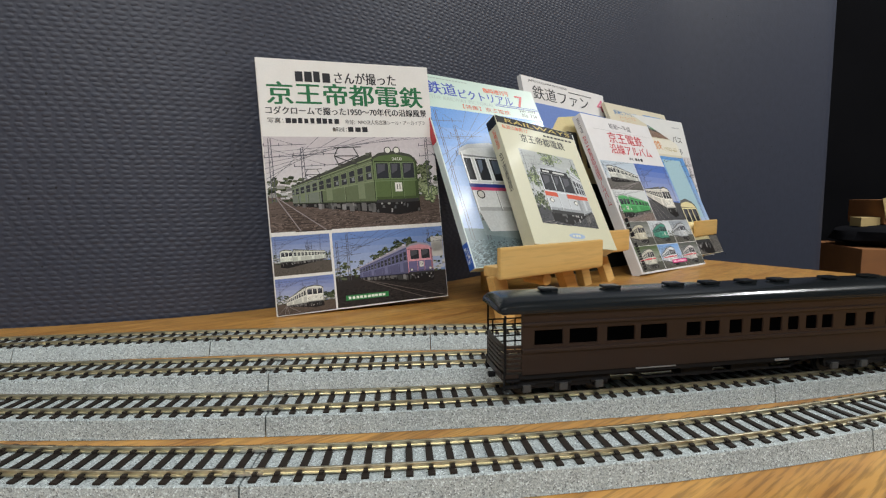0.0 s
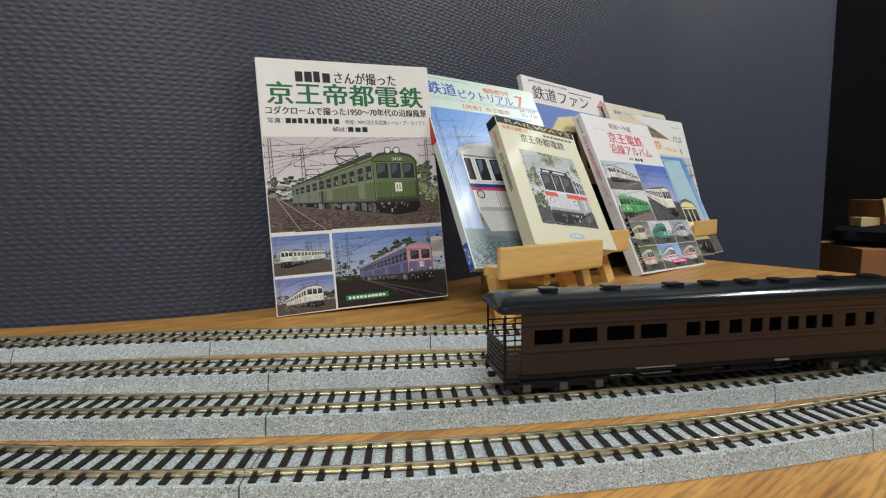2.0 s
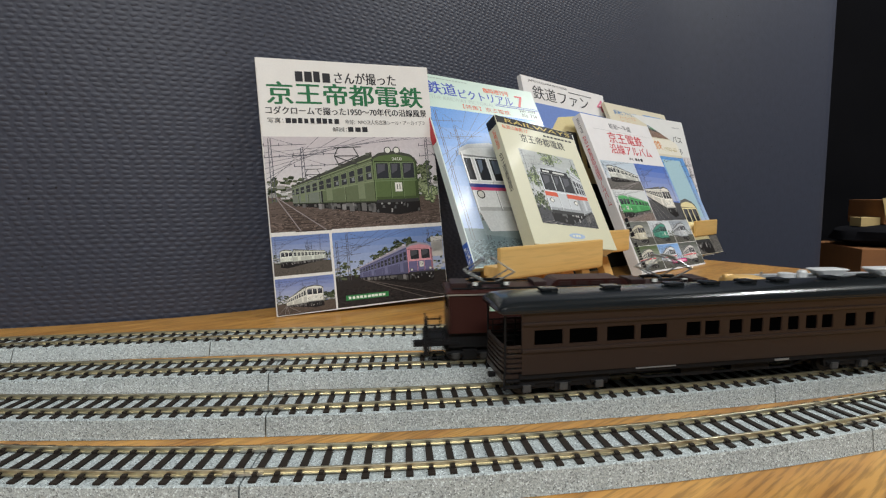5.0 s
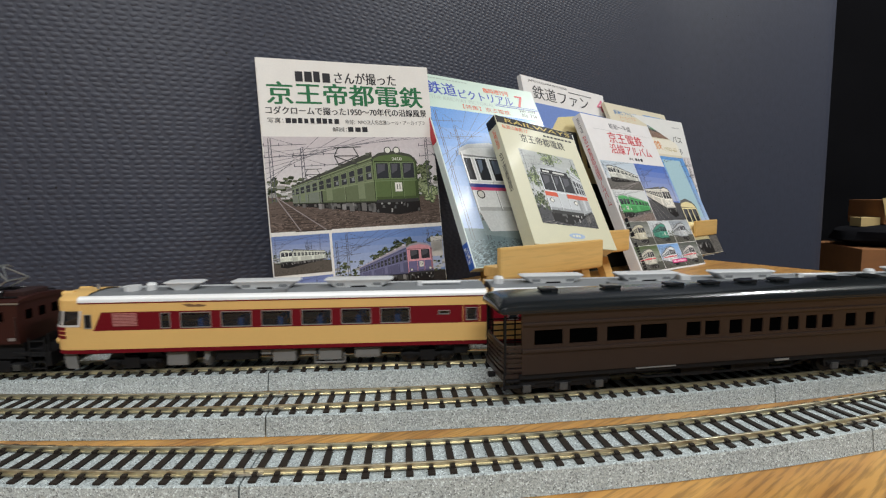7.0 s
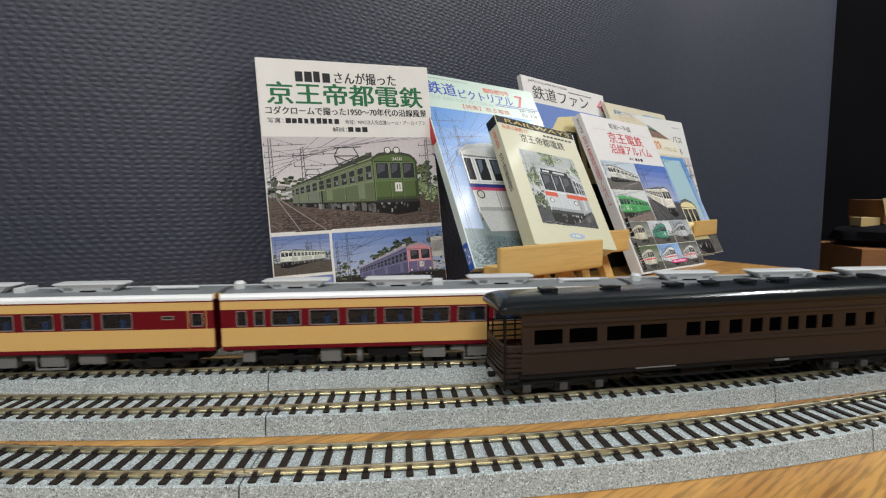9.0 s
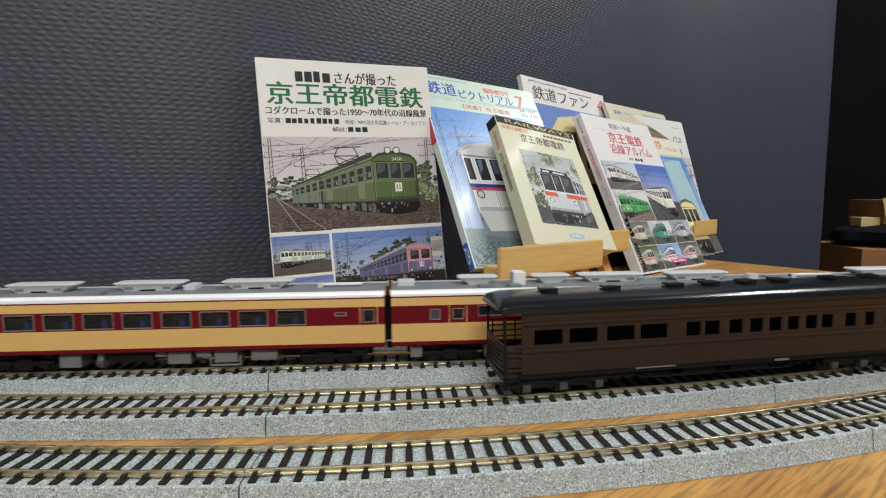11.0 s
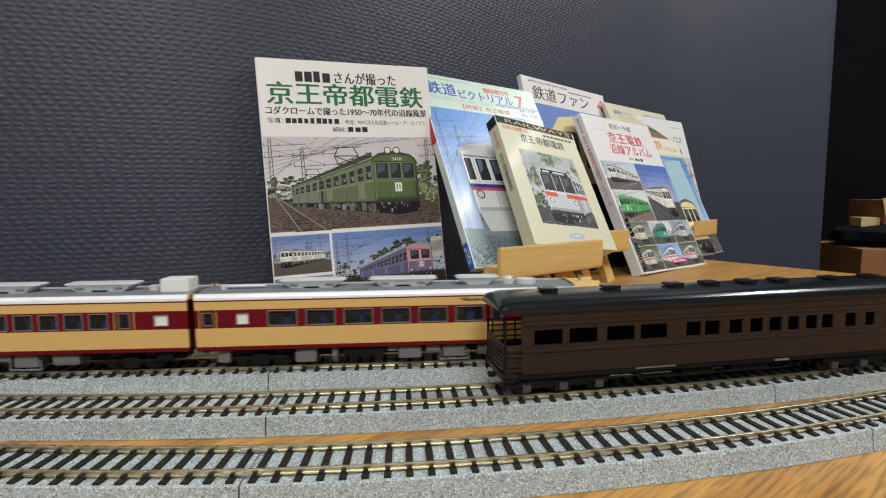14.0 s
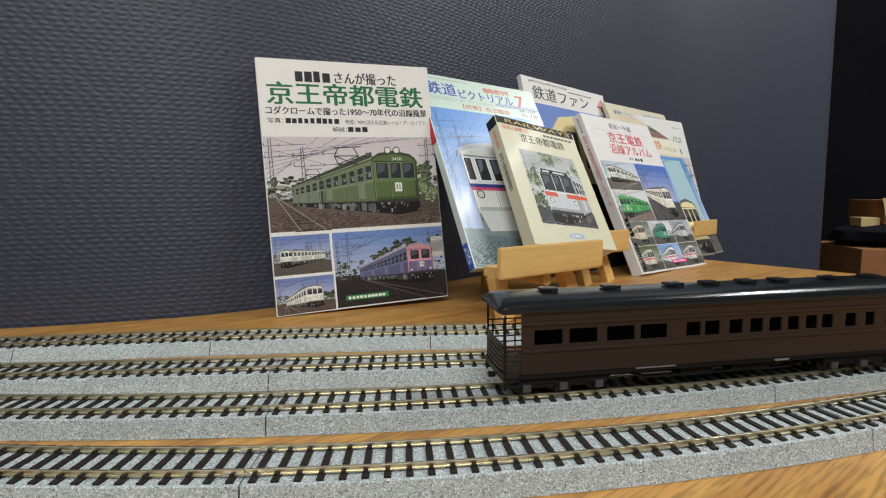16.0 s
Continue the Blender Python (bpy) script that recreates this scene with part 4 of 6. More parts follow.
def open_platform_coach():
    """Brown observation coach that stands on the third track; origin at rail height under its open left end."""
    c = empty("observation_coach")
    tagged(c, "dark brown model coach with open end platform and blue-black roof", "model coach")
    hw = 16.5
    x0, x1 = 17.0, 240.0
    wins = [(22.5, 37.0), (39.5, 54.2), (58.2, 73.0), (75.4, 90.0), (99.4, 107.9), (109.5, 118.2), (122.8, 130.8), (134.4, 142.2), (145.2, 152.9), (155.9, 163.0),
            (166.3, 173.6), (175.8, 183.0), (189.8, 197.0), (202.0, 208.2), (214.5, 221)]
    zl, zh = 25.4, 33.2
    body = empty("body")
    body.parent = c
    entrance = 30.0
    for s in (-1, 1):
        # the far side's entrance is wider, so its wall begins further back
        x0 = 17.0 if s < 0 else entrance
        row = wins if s < 0 else wins[1:]
        ya, yb = sorted((s * hw, s * (hw - 1.3)))
        bm = bmesh.new()
        box(bm, x0, x1, ya, yb, 12.2, zl)
        box(bm, x0, x1, ya, yb, zh, 42.0)
        strip(bm, row, x0, x1, zl, zh, ya, yb)
        part("side_panel", bm, M_BROWN, body)
        for nm, z, t in (("belt_rail", 22.4, 1.9), ("letter_board", 35.0, 1.6)):
            part(nm, B(x0, x1, *sorted((s * (hw - 0.5), s * (hw + 0.85))), z, z + t, 0.62), M_BROWN, body, smooth=True)
        part("sole_bar", B(x0 - 1, x1, *sorted((s * (hw - 0.6), s * (hw - 2.5))), 9.8, 12.2), M_BLACK, body)
        for a, b in row:
            fr = bmesh.new()
            yf, yk = sorted((s * (hw - 0.1), s * (hw - 0.9)))
            f = 0.45
            for q in ((a, b, zl, zl + f), (a, b, zh - f, zh), (a, a + f, zl + f, zh - f), (b - f, b, zl + f, zh - f)):
                box(fr, q[0], q[1], yf, yk, q[2], q[3])
            w = part("window_frame", fr, M_BROWN, body)
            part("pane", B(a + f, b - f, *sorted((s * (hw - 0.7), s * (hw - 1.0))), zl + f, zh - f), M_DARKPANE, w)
    x0 = 17.0
    part("end_wall", B(entrance, entrance + 1.2, -hw + 1.3, hw - 1.3, 12, 41), M_BROWN, body)
    part("end_wall", B(x1 - 1.2, x1, -hw + 1.3, hw - 1.3, 12, 41), M_BROWN, body)
    part("floor_pan", B(8.6, x1, -hw + 1.5, hw - 1.5, 10.2, 12.2), M_BROWN, c)
    part("ceiling_panel", B(x0 + 1, x1 - 1, -hw + 1.4, hw - 1.4, 39.8, 40.6), M_INSIDE, c)
    # turtle-back roof, drawn down at the platform end
    bm = bmesh.new()
    rings = []
    stations = [(6.4, 0.0, 0.82), (7.0, 0.35, 0.93), (8.6, 0.68, 0.99), (11, 0.86, 1.0), (15, 0.97, 1.0), (22, 1.0, 1.0), (230, 1.0, 1.0), (238, 0.95, 1.0), (246, 0.7, 0.99), (249, 0.3, 0.9)]
    for x, f, w in stations:
        r = []
        for i in range(17):
            a = math.pi * i / 16
            y = -math.cos(a) * (hw + 1.1) * w
            z = 42.2 + (5.0 * f + 0.6) * (math.sin(a) ** 0.6 if 0 < i < 16 else 0)
            r.append(bm.verts.new((x, y, z)))
        r += [bm.verts.new((x, (hw + 1.1) * w, 41.2)), bm.verts.new((x, -(hw + 1.1) * w, 41.2))]
        rings.append(r)
    for r, q in zip(rings[:-1], rings[1:]):
        for i in range(len(r)):
            j = (i + 1) % len(r)
            bm.faces.new((r[i], q[i], q[j], r[j]))
    bm.faces.new(rings[0])
    bm.faces.new(rings[-1][::-1])
    part("roof", bm, M_COACHROOF, c, smooth=True)
    part("roof_edge", B(7.4, 246, -hw - 1.3, hw + 1.3, 40.9, 41.6, 0.2), M_COACHROOF, c)
    for x in (35.5, 68.5, 103, 123.5, 145, 164.5, 196.5, 222):
        # a low neck under a wide scoop with a rounded hood
        bm = B(x - 2.2, x + 3.0, -2.6, 2.6, 46.2, 48.3, 0.6)
        box(bm, x - 4.2, x + 4.2, -3.6, 3.6, 48.0, 49.5, 0.7)
        box(bm, x + 0.4, x + 3.4, -4.0, -2.4, 46.9, 48.5, 0.5)
        part("roof_ventilator", bm, M_COACHROOF, c, smooth=True)
    # open platform with curved railing
    pl = empty("open_platform")
    pl.parent = c
    path = nose_path(-1, hw - 0.4, 8.2, 12.5)
    path = [(x0, -hw + 0.4)] + path[:18]
    for i in range(5):
        part("railing_bar", wrap_band(bmesh.new(), path, 13.6 + i * 2.3, 14.9 + i * 2.3, 0.9, 0, None, 0, -1), M_BROWN, pl)
    part("top_rail", wrap_band(bmesh.new(), path, 24.6, 25.8, 1.3, 0, None, 0, -1), M_BROWN, pl)
    for y in (-15.2, 15.2):
        part("roof_post", rod(bmesh.new(), (9.5, y, 12), (9.5, y, 40), 0.55, 8), M_BLACK, pl)
    bm = bmesh.new()
    for y in (-9, -4.5, 4.5, 9):
        rod(bm, (8.9, y, 13), (8.9, y, 25), 0.4, 6)
    for z in (16, 19, 22, 25, 28, 31):
        rod(bm, (9.5, 15.2, z), (entrance, 15.2, z), 0.4, 6)
    for x in (12, 18, 24):
        rod(bm, (x, 15.2, 13), (x, 15.2, 31), 0.4, 6)
    part("far_railing", bm, M_BLACK, pl)
    for y in (-15.4, 15.4):
        bm = rod(bmesh.new(), (9.0, y, 5), (9.0, y, 13), 0.5, 6)
        box(bm, 9, 16, y - 1, y + 1, 6.0, 7.2)
        box(bm, 10, 16, y - 1, y + 1, 9.0, 9.8)
        part("platform_step", bm, M_BLACK, pl)
    part("end_beam", B(8.4, 10.5, -13, 13, 9.0, 12.2, 0.4), M_BROWN, pl)
    part("coupler", B(5.5, 9.0, -1.3, 1.3, 6.6, 8.8, 0.4), M_BLACK, c)
    m_journal = mat("grey axle box", (0.05, 0.05, 0.05), 0.55)
    bogie(38, 5.0, 46, c, 3, 12.6, m_journal)
    bogie(205, 5.0, 46, c, 3, 12.6, m_journal)
    for x in (38, 205):
        for s in (-1, 1):
            part("bogie_side_frame", B(x - 24, x + 24, s * 13.2 - 1.0, s * 13.2 + 1.0, 6.4, 10.6, 0.6), M_BLACK, c)
    for s in (-1, 1):
        for a, b in ((68, 176),):
            bm = bmesh.new()
            rod(bm, (a, s * 12, 10), (a + 14, s * 12, 5.4), 0.8, 6)
            rod(bm, (a + 14, s * 12, 5.4), (b - 14, s * 12, 5.4), 0.8, 6)
            rod(bm, (b - 14, s * 12, 5.4), (b, s * 12, 10), 0.8, 6)
        part("truss_rod", bm, M_BLACK, c)
        part("underfloor_box", B(100, 118, s * 9 - 4, s * 9 + 4, 4.6, 10, 0.6), M_BLACK, c)
        part("underfloor_box", B(128, 150, s * 9 - 4, s * 9 + 4, 5.4, 10, 0.6), M_BLACK, c)
    # added black block that stands in for shadow beneath the coach floor
    part("centre_sill", B(20, 236, -6, 6, 5.0, 10.2, 0.5), M_BLACK, c)
    for s in (-1, 1):
        part("battery_box_edge", B(74, 95, s * 15.6 - 1, s * 15.6 + 1, 11.3, 11.9, 0.2), M_UNDER, c)
        part("battery_box_edge", B(150, 158, s * 15.6 - 1, s * 15.6 + 1, 10.2, 11.2, 0.2), M_UNDER, c)
    # stands on its track: bogie centres on the rails
    ax, bx = 0.057, 0.221
    (ya, _), (yb, _) = centre(3, ax), centre(3, bx)
    a = math.atan2(yb - ya, bx - ax)
    mx, my = (ax + bx) / 2, (ya + yb) / 2
    half = math.hypot(bx - ax, yb - ya) / 2 + 0.0413
    a -= radians(1.0)
    c.matrix_basis = Matrix.Translation((mx - half * math.cos(a), my - half * math.sin(a), RAIL_TOP / 1000)) @ Matrix.Rotation(a, 4, "Z")
    return c


TRAIN_PITCH = 230.5
# seconds, and how far the leading cab's tip lies along the second track in millimetres from x = -0.189
TRAIN_ROWS = [(0.0, 1284.0), (2.0, 924.0), (3.4, 672.0), (3.8, 600.0), (4.0, 563.0), (4.2, 524.5), (5.2, 330.0), (6.3, 115.0), (6.5, 74.1), (6.7, 38.7), (7.0, -15.1), (7.3, -72.8), (7.5, -113.0), (7.8, -171.6), (8.0, -206.4), (8.3, -256.1), (8.5, -295.4), (8.6, -316.8), (9.0, -393.5), (9.2, -428.5), (11.4, -830.5), (11.5, -847.0), (11.6, -865.8), (11.9, -919.3), (12.0, -937.4), (12.1, -954.9), (12.5, -1035.6), (13.0, -1134.2), (13.5, -1230.7), (13.6, -1251.6), (13.9, -1309.5), (14.0, -1329.1), (14.2, -1368.6), (14.4, -1404.6), (14.5, -1424.1), (14.7, -1468.2), (14.8, -1490.2), (15.0, -1535.5), (15.1, -1555.5), (15.3, -1594.0), (15.5, -1632.0), (16.0, -1724.0)]


def on_track(x, wheelbase):
    y0, _ = centre(2, x - wheelbase)
    y1, _ = centre(2, x + wheelbase)
    y, _ = centre(2, x)
    return Matrix.Translation((x, (y0 + y1) / 2, RAIL_TOP / 1000)) @ Matrix.Rotation(math.atan2(y1 - y0, 2 * wheelbase), 4, "Z")


build_room()
build_table()
ceiling_lamps()
build_tracks()
COACH = open_platform_coach()
LOCO = locomotive()
CARS = [diesel_car(lab, w, u, n, grille=g, doors=d) for w, u, n, g, lab, d in car_layouts()]


# ---- books ----
def paper(name, rgb, gloss=0.5):
    return mat(name, rgb, gloss, var=0.05, scale=60, fine=700, bump=0.015, coat=0.03)


INK = {}


STYLE = [0.52, 0.03, 0.01]


def ink(rgb):
    k = (*[round(c, 3) for c in rgb], *STYLE)
    if k not in INK:
        INK[k] = mat("printed ink", k[:3], STYLE[0], var=0.11, scale=330, fine=1500 if STYLE[1] < 0.1 else 520, bump=STYLE[2], coat=STYLE[1])
    if STYLE[1] < 0.1:
        INK[k].node_tree.nodes["Principled BSDF"].inputs["Specular IOR Level"].default_value = 0.15
    return INK[k]


BOOK_INSIDE = mat("paper page edges", (0.72, 0.69, 0.60), 0.8, var=0.1, scale=900)


def book(label, name, p, w, h, thick, cover, spine=None, category="book", size=None):
    """A standing book: p = place of the front cover's lower left corner (mm), turn, lean and tilt in degrees."""
    x, y, z, yaw, lean, tilt = p
    m = Matrix.Translation((x / 1000, y / 1000, z / 1000)) @ Matrix.Rotation(radians(yaw), 4, "Z") @ Matrix.Rotation(radians(90 - lean), 4, "X") @ Matrix.Rotation(radians(tilt), 4, "Z")
    if size:
        m = m @ Matrix.Diagonal((size[0] / w, size[1] / h, 1, 1))
    b = empty(name, m)
    tagged(b, label, category)
    part("front_cover", B(0, w, 0, h, -0.6, 0.0, 0.25), cover, b)
    part("back_cover", B(0, w, 0, h, -thick, -thick + 0.6, 0.25), cover, b)
    part("spine", B(-0.5, 0.6, 0, h, -thick, 0.0, 0.25), spine or cover, b)
    part("page_block", B(0.6, w - 1.5, 1.0, h - 1.0, -thick + 0.6, -0.6), BOOK_INSIDE, b)
    return b


def quad(bm, pts, z):
    bm.faces.new([bm.verts.new((x, y, z)) for x, y in pts])


def shape(name, parent, pts, rgb, z=0.1, label=""):
    """A flat printed area on a cover, millimetres from the lower left corner."""
    bm = bmesh.new()
    quad(bm, pts, z)
    return part(name, bm, ink(rgb), parent, label)


def rect(name, parent, x0, y0, x1, y1, rgb, z=0.1, label=""):
    return shape(name, parent, [(x0, y0), (x1, y0), (x1, y1), (x0, y1)], rgb, z, label)


def text(parent, body, x0, y0, x1, y1, rgb, z=0.15, name="lettering", shear=0.0, bold=0.0, vertical=False):
    """Printed words fitted into a rectangle."""
    cu = bpy.data.curves.new("letters", "FONT")
    cu.body = "\n".join(body) if vertical else body
    cu.size, cu.shear = 1.0, shear
    if vertical:
        cu.align_x, cu.space_line = "CENTER", 0.85
    ob = bpy.data.objects.new("letters", cu)
    scene.collection.objects.link(ob)
    bpy.context.view_layer.update()
    me = bpy.data.meshes.new_from_object(ob.evaluated_get(bpy.context.evaluated_depsgraph_get()))
    bpy.data.objects.remove(ob)
    bpy.data.curves.remove(cu)
    n = len(me.vertices)
    if not n:
        return None
    co = np.empty(n * 3)
    me.vertices.foreach_get("co", co)
    co = co.reshape(-1, 3)
    lo, hi = co.min(0), co.max(0)
    co[:, 0] = x0 + (co[:, 0] - lo[0]) / max(1e-6, hi[0] - lo[0]) * (x1 - x0)
    co[:, 1] = y0 + (co[:, 1] - lo[1]) / max(1e-6, hi[1] - lo[1]) * (y1 - y0)
    co[:, 2] = z
    me.vertices.foreach_set("co", (co / 1000).ravel())
    me.name = name
    me.materials.clear()
    me.materials.append(ink(rgb))
    o = new(name, me)
    o.parent = parent
    if bold:
        # a second strike, slightly shifted, makes the strokes heavier
        k = (y1 - y0) * bold / 1000
        for dx, dy in ((k, 0), (-k, 0), (0, k * 0.5)):
            t = new(name, me)
            t.parent = o
            t.location = (dx, dy, -0.00002)
    return o


def bars(parent, x0, y0, x1, y1, rgb, n=6, z=0.15):
    """Unreadable or private words as a row of plain bars."""
    bm = bmesh.new()
    r = random.Random(int(x0 * 7 + y0 * 13 + n))
    if x1 - x0 >= y1 - y0:
        s = (x1 - x0) / n
        for i in range(n):
            box(bm, x0 + i * s, x0 + i * s + s * r.uniform(0.62, 0.86), y0, y0 + (y1 - y0) * r.uniform(0.85, 1), z - 0.02, z)
    else:
        s = (y1 - y0) / n
        for i in range(n):
            box(bm, x0, x0 + (x1 - x0) * r.uniform(0.8, 1), y0 + i * s, y0 + i * s + s * r.uniform(0.62, 0.86), z - 0.02, z)
    return part("text_bar", bm, ink(rgb), parent)


def lerp(a, b, t):
    return (a[0] + (b[0] - a[0]) * t, a[1] + (b[1] - a[1]) * t)


def photo(parent, x0, y0, x1, y1, sky, ground, train, z=0.1, horizon=0.32, clutter=0, seed=1, trees=()):
    """A printed railway photograph. train: front face and far end in fractions of the picture, and colours. trees: (u, v, radius, tone)."""
    r = random.Random(seed)
    W, H = x1 - x0, y1 - y0

    def at(u, v):
        return (x0 + min(1, max(0, u)) * W, y0 + min(1, max(0, v)) * H)

    def batch(name, quads, rgb, lift):
        bm = bmesh.new()
        for q in quads:
            quad(bm, q, z + lift)
        return tagged(part(name, bm, ink(rgb), ph), kind="stuff")

    def stroke(a, b, w):
        """A thin line between two picture points, w in millimetres."""
        d = Vector((b[0] - a[0], b[1] - a[1]))
        n = Vector((-d.y, d.x)).normalized() * w / 2 if d.length else Vector((0, w))
        return [(a[0] - n.x, a[1] - n.y), (b[0] - n.x, b[1] - n.y), (b[0] + n.x, b[1] + n.y), (a[0] + n.x, a[1] + n.y)]

    ph = rect("cover_photo", parent, x0, y0, x1, y1, sky, z, "printed photograph of a train")
    hz = horizon
    # sky paling towards the horizon
    for k in range(1, 6):
        f = k / 5
        lo, hi = hz, 1 - (1 - hz) * (0.16 * k + 0.05)
        shape("printed_haze", ph, [at(0, lo), at(1, lo), at(1, hi), at(0, hi + 0.03)], [c + (0.72 - c) * 0.42 * f if c < 0.72 else c for c in sky], z + 0.003 * k)
    shape("printed_ground", ph, [at(0, 0), at(1, 0), at(1, hz - 0.03), at(0.62, hz), at(0, hz + 0.02)], ground, z + 0.02)
    n = int(110 * max(1, W / 45))
    for tone, size in ((0.40, 1.3), (0.7, 1.8), (1.5, 1.0), (2.1, 0.6)):
        qs = []
        for i in range(n):
            u, v = r.uniform(0.0, 0.98), r.uniform(0.0, max(0.03, hz - 0.05))
            near = 1.25 - v / max(hz, 0.05)
            a, b = r.uniform(0.004, 0.028) * size * near, r.uniform(0.003, 0.011) * size * near
            qs.append([at(u, v), at(u + a, v + b * 0.3), at(u + a * 0.9, v + b), at(u + a * 0.2, v + b)])
        batch("printed_gravel", qs, [min(1, c * tone) for c in ground], 0.022 + 0.002 * tone)
    # distant roofs and hedges
    if clutter:
        for tone, m, rgb in ((1, 90, (0.03, 0.042, 0.018)), (2, 70, (0.10, 0.115, 0.065)), (3, 34, (0.30, 0.29, 0.27)), (4, 20, (0.5, 0.5, 0.5))):
            qs = []
            for i in range(m):
                u = r.uniform(0.0, 0.98) if clutter > 1 else r.choice((r.uniform(0, 0.2), r.uniform(0.78, 1.0)))
                v = hz + r.uniform(-0.05, 0.2) * (1 if tone < 3 else 0.5)
                a = r.uniform(0.006, 0.022)
                if tone > 2:
                    qs.append([at(u, v), at(u + a * 2, v), at(u + a * 2, v + a * 1.6), at(u, v + a * 1.6)])
                else:
                    qs.append([at(u - a, v), at(u + a * 0.7, v - a * 0.6), at(u + a, v + a), at(u - a * 0.2, v + a * 1.5)])
            batch("printed_foliage", qs, rgb, 0.030 + 0.001 * tone)
    for tu, tv, tr, tone in trees:
        for k, rgb in enumerate(((0.016, 0.022, 0.012), (0.05, 0.065, 0.03), (0.13, 0.15, 0.085))):
            qs = []
            for i in range((260, 150, 70)[k]):
                a, d = r.uniform(0, math.tau), tr * r.random() ** 0.6
                d *= 0.75 + 0.3 * math.sin(3 * a + tu * 40) + 0.2 * math.sin(7 * a + tv * 30)
                u, v = tu + d * 1.2 * math.cos(a), tv + d * math.sin(a) * W / H
                e = r.uniform(0.006, 0.016) * (1 - 0.2 * k)
                qs.append([at(u - e, v), at(u, v - e), at(u + e, v + e * 0.3), at(u + e * 0.2, v + e * 1.4)])
            batch("printed_tree", qs, [c * tone for c in rgb], 0.0335 + 0.001 * k)
    # rails drawn with sleepers
    if train.get("rails", True):
        far = at(*train.get("vanish", train["far"][:2]))
        qs, ties = [], []
        for a0, a1 in train.get("tracks", ((0.02, 0.16), (0.28, 0.46))):
            for k in (a0, a1):
                qs.append(stroke(at(k, 0.0), far, W * 0.006))
            for i in range(14):
                f = (i / 14) ** 0.6
                p, q = lerp(at(a0 - 0.03, 0), far, f), lerp(at(a1 + 0.03, 0), far, f)
                ties.append(stroke(p, q, W * 0.008 * (1 - f)))
        batch("printed_tie", ties, [c * 0.5 for c in ground], 0.034)
        batch("printed_rail", qs, train.get("rail_ink", (0.30, 0.27, 0.26)), 0.0365)
    # lattice masts, brackets and wires
    wire = train.get("wire", (0.09, 0.09, 0.11))
    qs = []
    t = W * 0.004
    for k in range(train.get("poles", 3)):
        u = train.get("pole_at", (0.04, 0.16, 0.93))[k % 3] + 0.025 * (k // 3)
        top = 0.98 - 0.1 * (k % 2)
        for e in (-0.006, 0.010):
            qs.append(stroke(at(u + e * 1.3, hz - 0.05), at(u + e * 0.8, top), t))
        for i in range(9):
            v = hz + (top - hz) * i / 9
            qs.append(stroke(at(u - 0.007, v), at(u + 0.010, v + (top - hz) / 9), t * 0.5))
        for v in (top - 0.08, top - 0.2):
            qs.append(stroke(at(u - 0.05, v), at(u + 0.2, v + 0.02), t * 0.8))
            qs.append(stroke(at(u, v + 0.09), at(u + 0.14, v + 0.01), t * 0.5))
            for e in (-0.045, 0.05, 0.12):
                qs.append(stroke(at(u + e, v), at(u + e, v + 0.03), t))
    for k in range(train.get("wires", 7)):
        qs.append(stroke(at(0.0, 0.50 + 0.055 * k), at(0.30 + 0.11 * k, 0.998), W * 0.0022))
    batch("printed_wire", qs, wire, 0.040)
    # the train: a front face and a side that runs to the far end
    fx0, fx1, fy0, fy1 = train["front"]
    ux, uy, us = train["far"]
    left = ux < fx0
    ex = fx0 if left else fx1
    nb, nt = at(ex, fy0), at(ex, fy1)
    fb, ft = at(ux, uy), at(ux, uy + us)
    body = train["body"]
    low = train.get("lower", body)

    def side(a, b, v0, v1):
        p0, p1 = lerp(nb, fb, a), lerp(nt, ft, a)
        q0, q1 = lerp(nb, fb, b), lerp(nt, ft, b)
        return [lerp(p0, p1, v0), lerp(q0, q1, v0), lerp(q0, q1, v1), lerp(p0, p1, v1)]

    def along(k):
        """Even steps along the train as they shrink with distance."""
        return 1 - (1 - k) ** 1.35

    u0 = ux
    shape("printed_shadow", ph, [at(u0, uy - 0.02), at((fx0 + fx1) / 2, fy0 - 0.15), at(fx1 if left else fx0, fy0 - 0.12), at(fx1 if left else fx0, fy0 + 0.02), at(u0, uy + 0.02)], train.get("shadow", (0.016, 0.014, 0.014)), z + 0.05)
    for tone, m in ((0.06, 34), (0.14, 20), (0.24, 5)):
        qs = []
        for i in range(m):
            k = r.random() ** 1.4
            a, b = along(k), along(min(1, k + r.uniform(0.01, 0.05)))
            q = side(a, b, -r.uniform(0.08, 0.24), -r.uniform(0.0, 0.07))
            qs.append(q)
        batch("printed_gear", qs, (tone, tone * 0.96, tone * 0.94), 0.052 + 0.002 * tone)
    flank = train.get("side", body)
    shape("printed_side", ph, side(0, 1, 0, 1), [c * 0.78 for c in flank], z + 0.06)
    shape("printed_side_lower", ph, side(0, 1, 0, 0.42), [c * 0.72 for c in (low if "side" not in train else flank)], z + 0.062)
    a, b = side(0, 1, 1, 1)[2], side(0, 1, 1, 1)[3]
    rise = (fy1 - fy0) * H * 0.12
    roof = train.get("roof", (0.12, 0.12, 0.12))
    shape("printed_roof", ph, [b, a, (a[0], a[1] + rise * 0.25), (b[0], b[1] + rise)], roof, z + 0.06)
    qs = []
    for i in range(7):
        k = along((i + 0.3) / 7)
        p, w = lerp(b, a, k), (1 - k * 0.7)
        qs.append([(p[0] - W * 0.012 * w, p[1] + rise * 0.6 * w), (p[0] + W * 0.012 * w, p[1] + rise * 0.6 * w), (p[0] + W * 0.009 * w, p[1] + rise * 1.15 * w), (p[0] - W * 0.009 * w, p[1] + rise * 1.15 * w)])
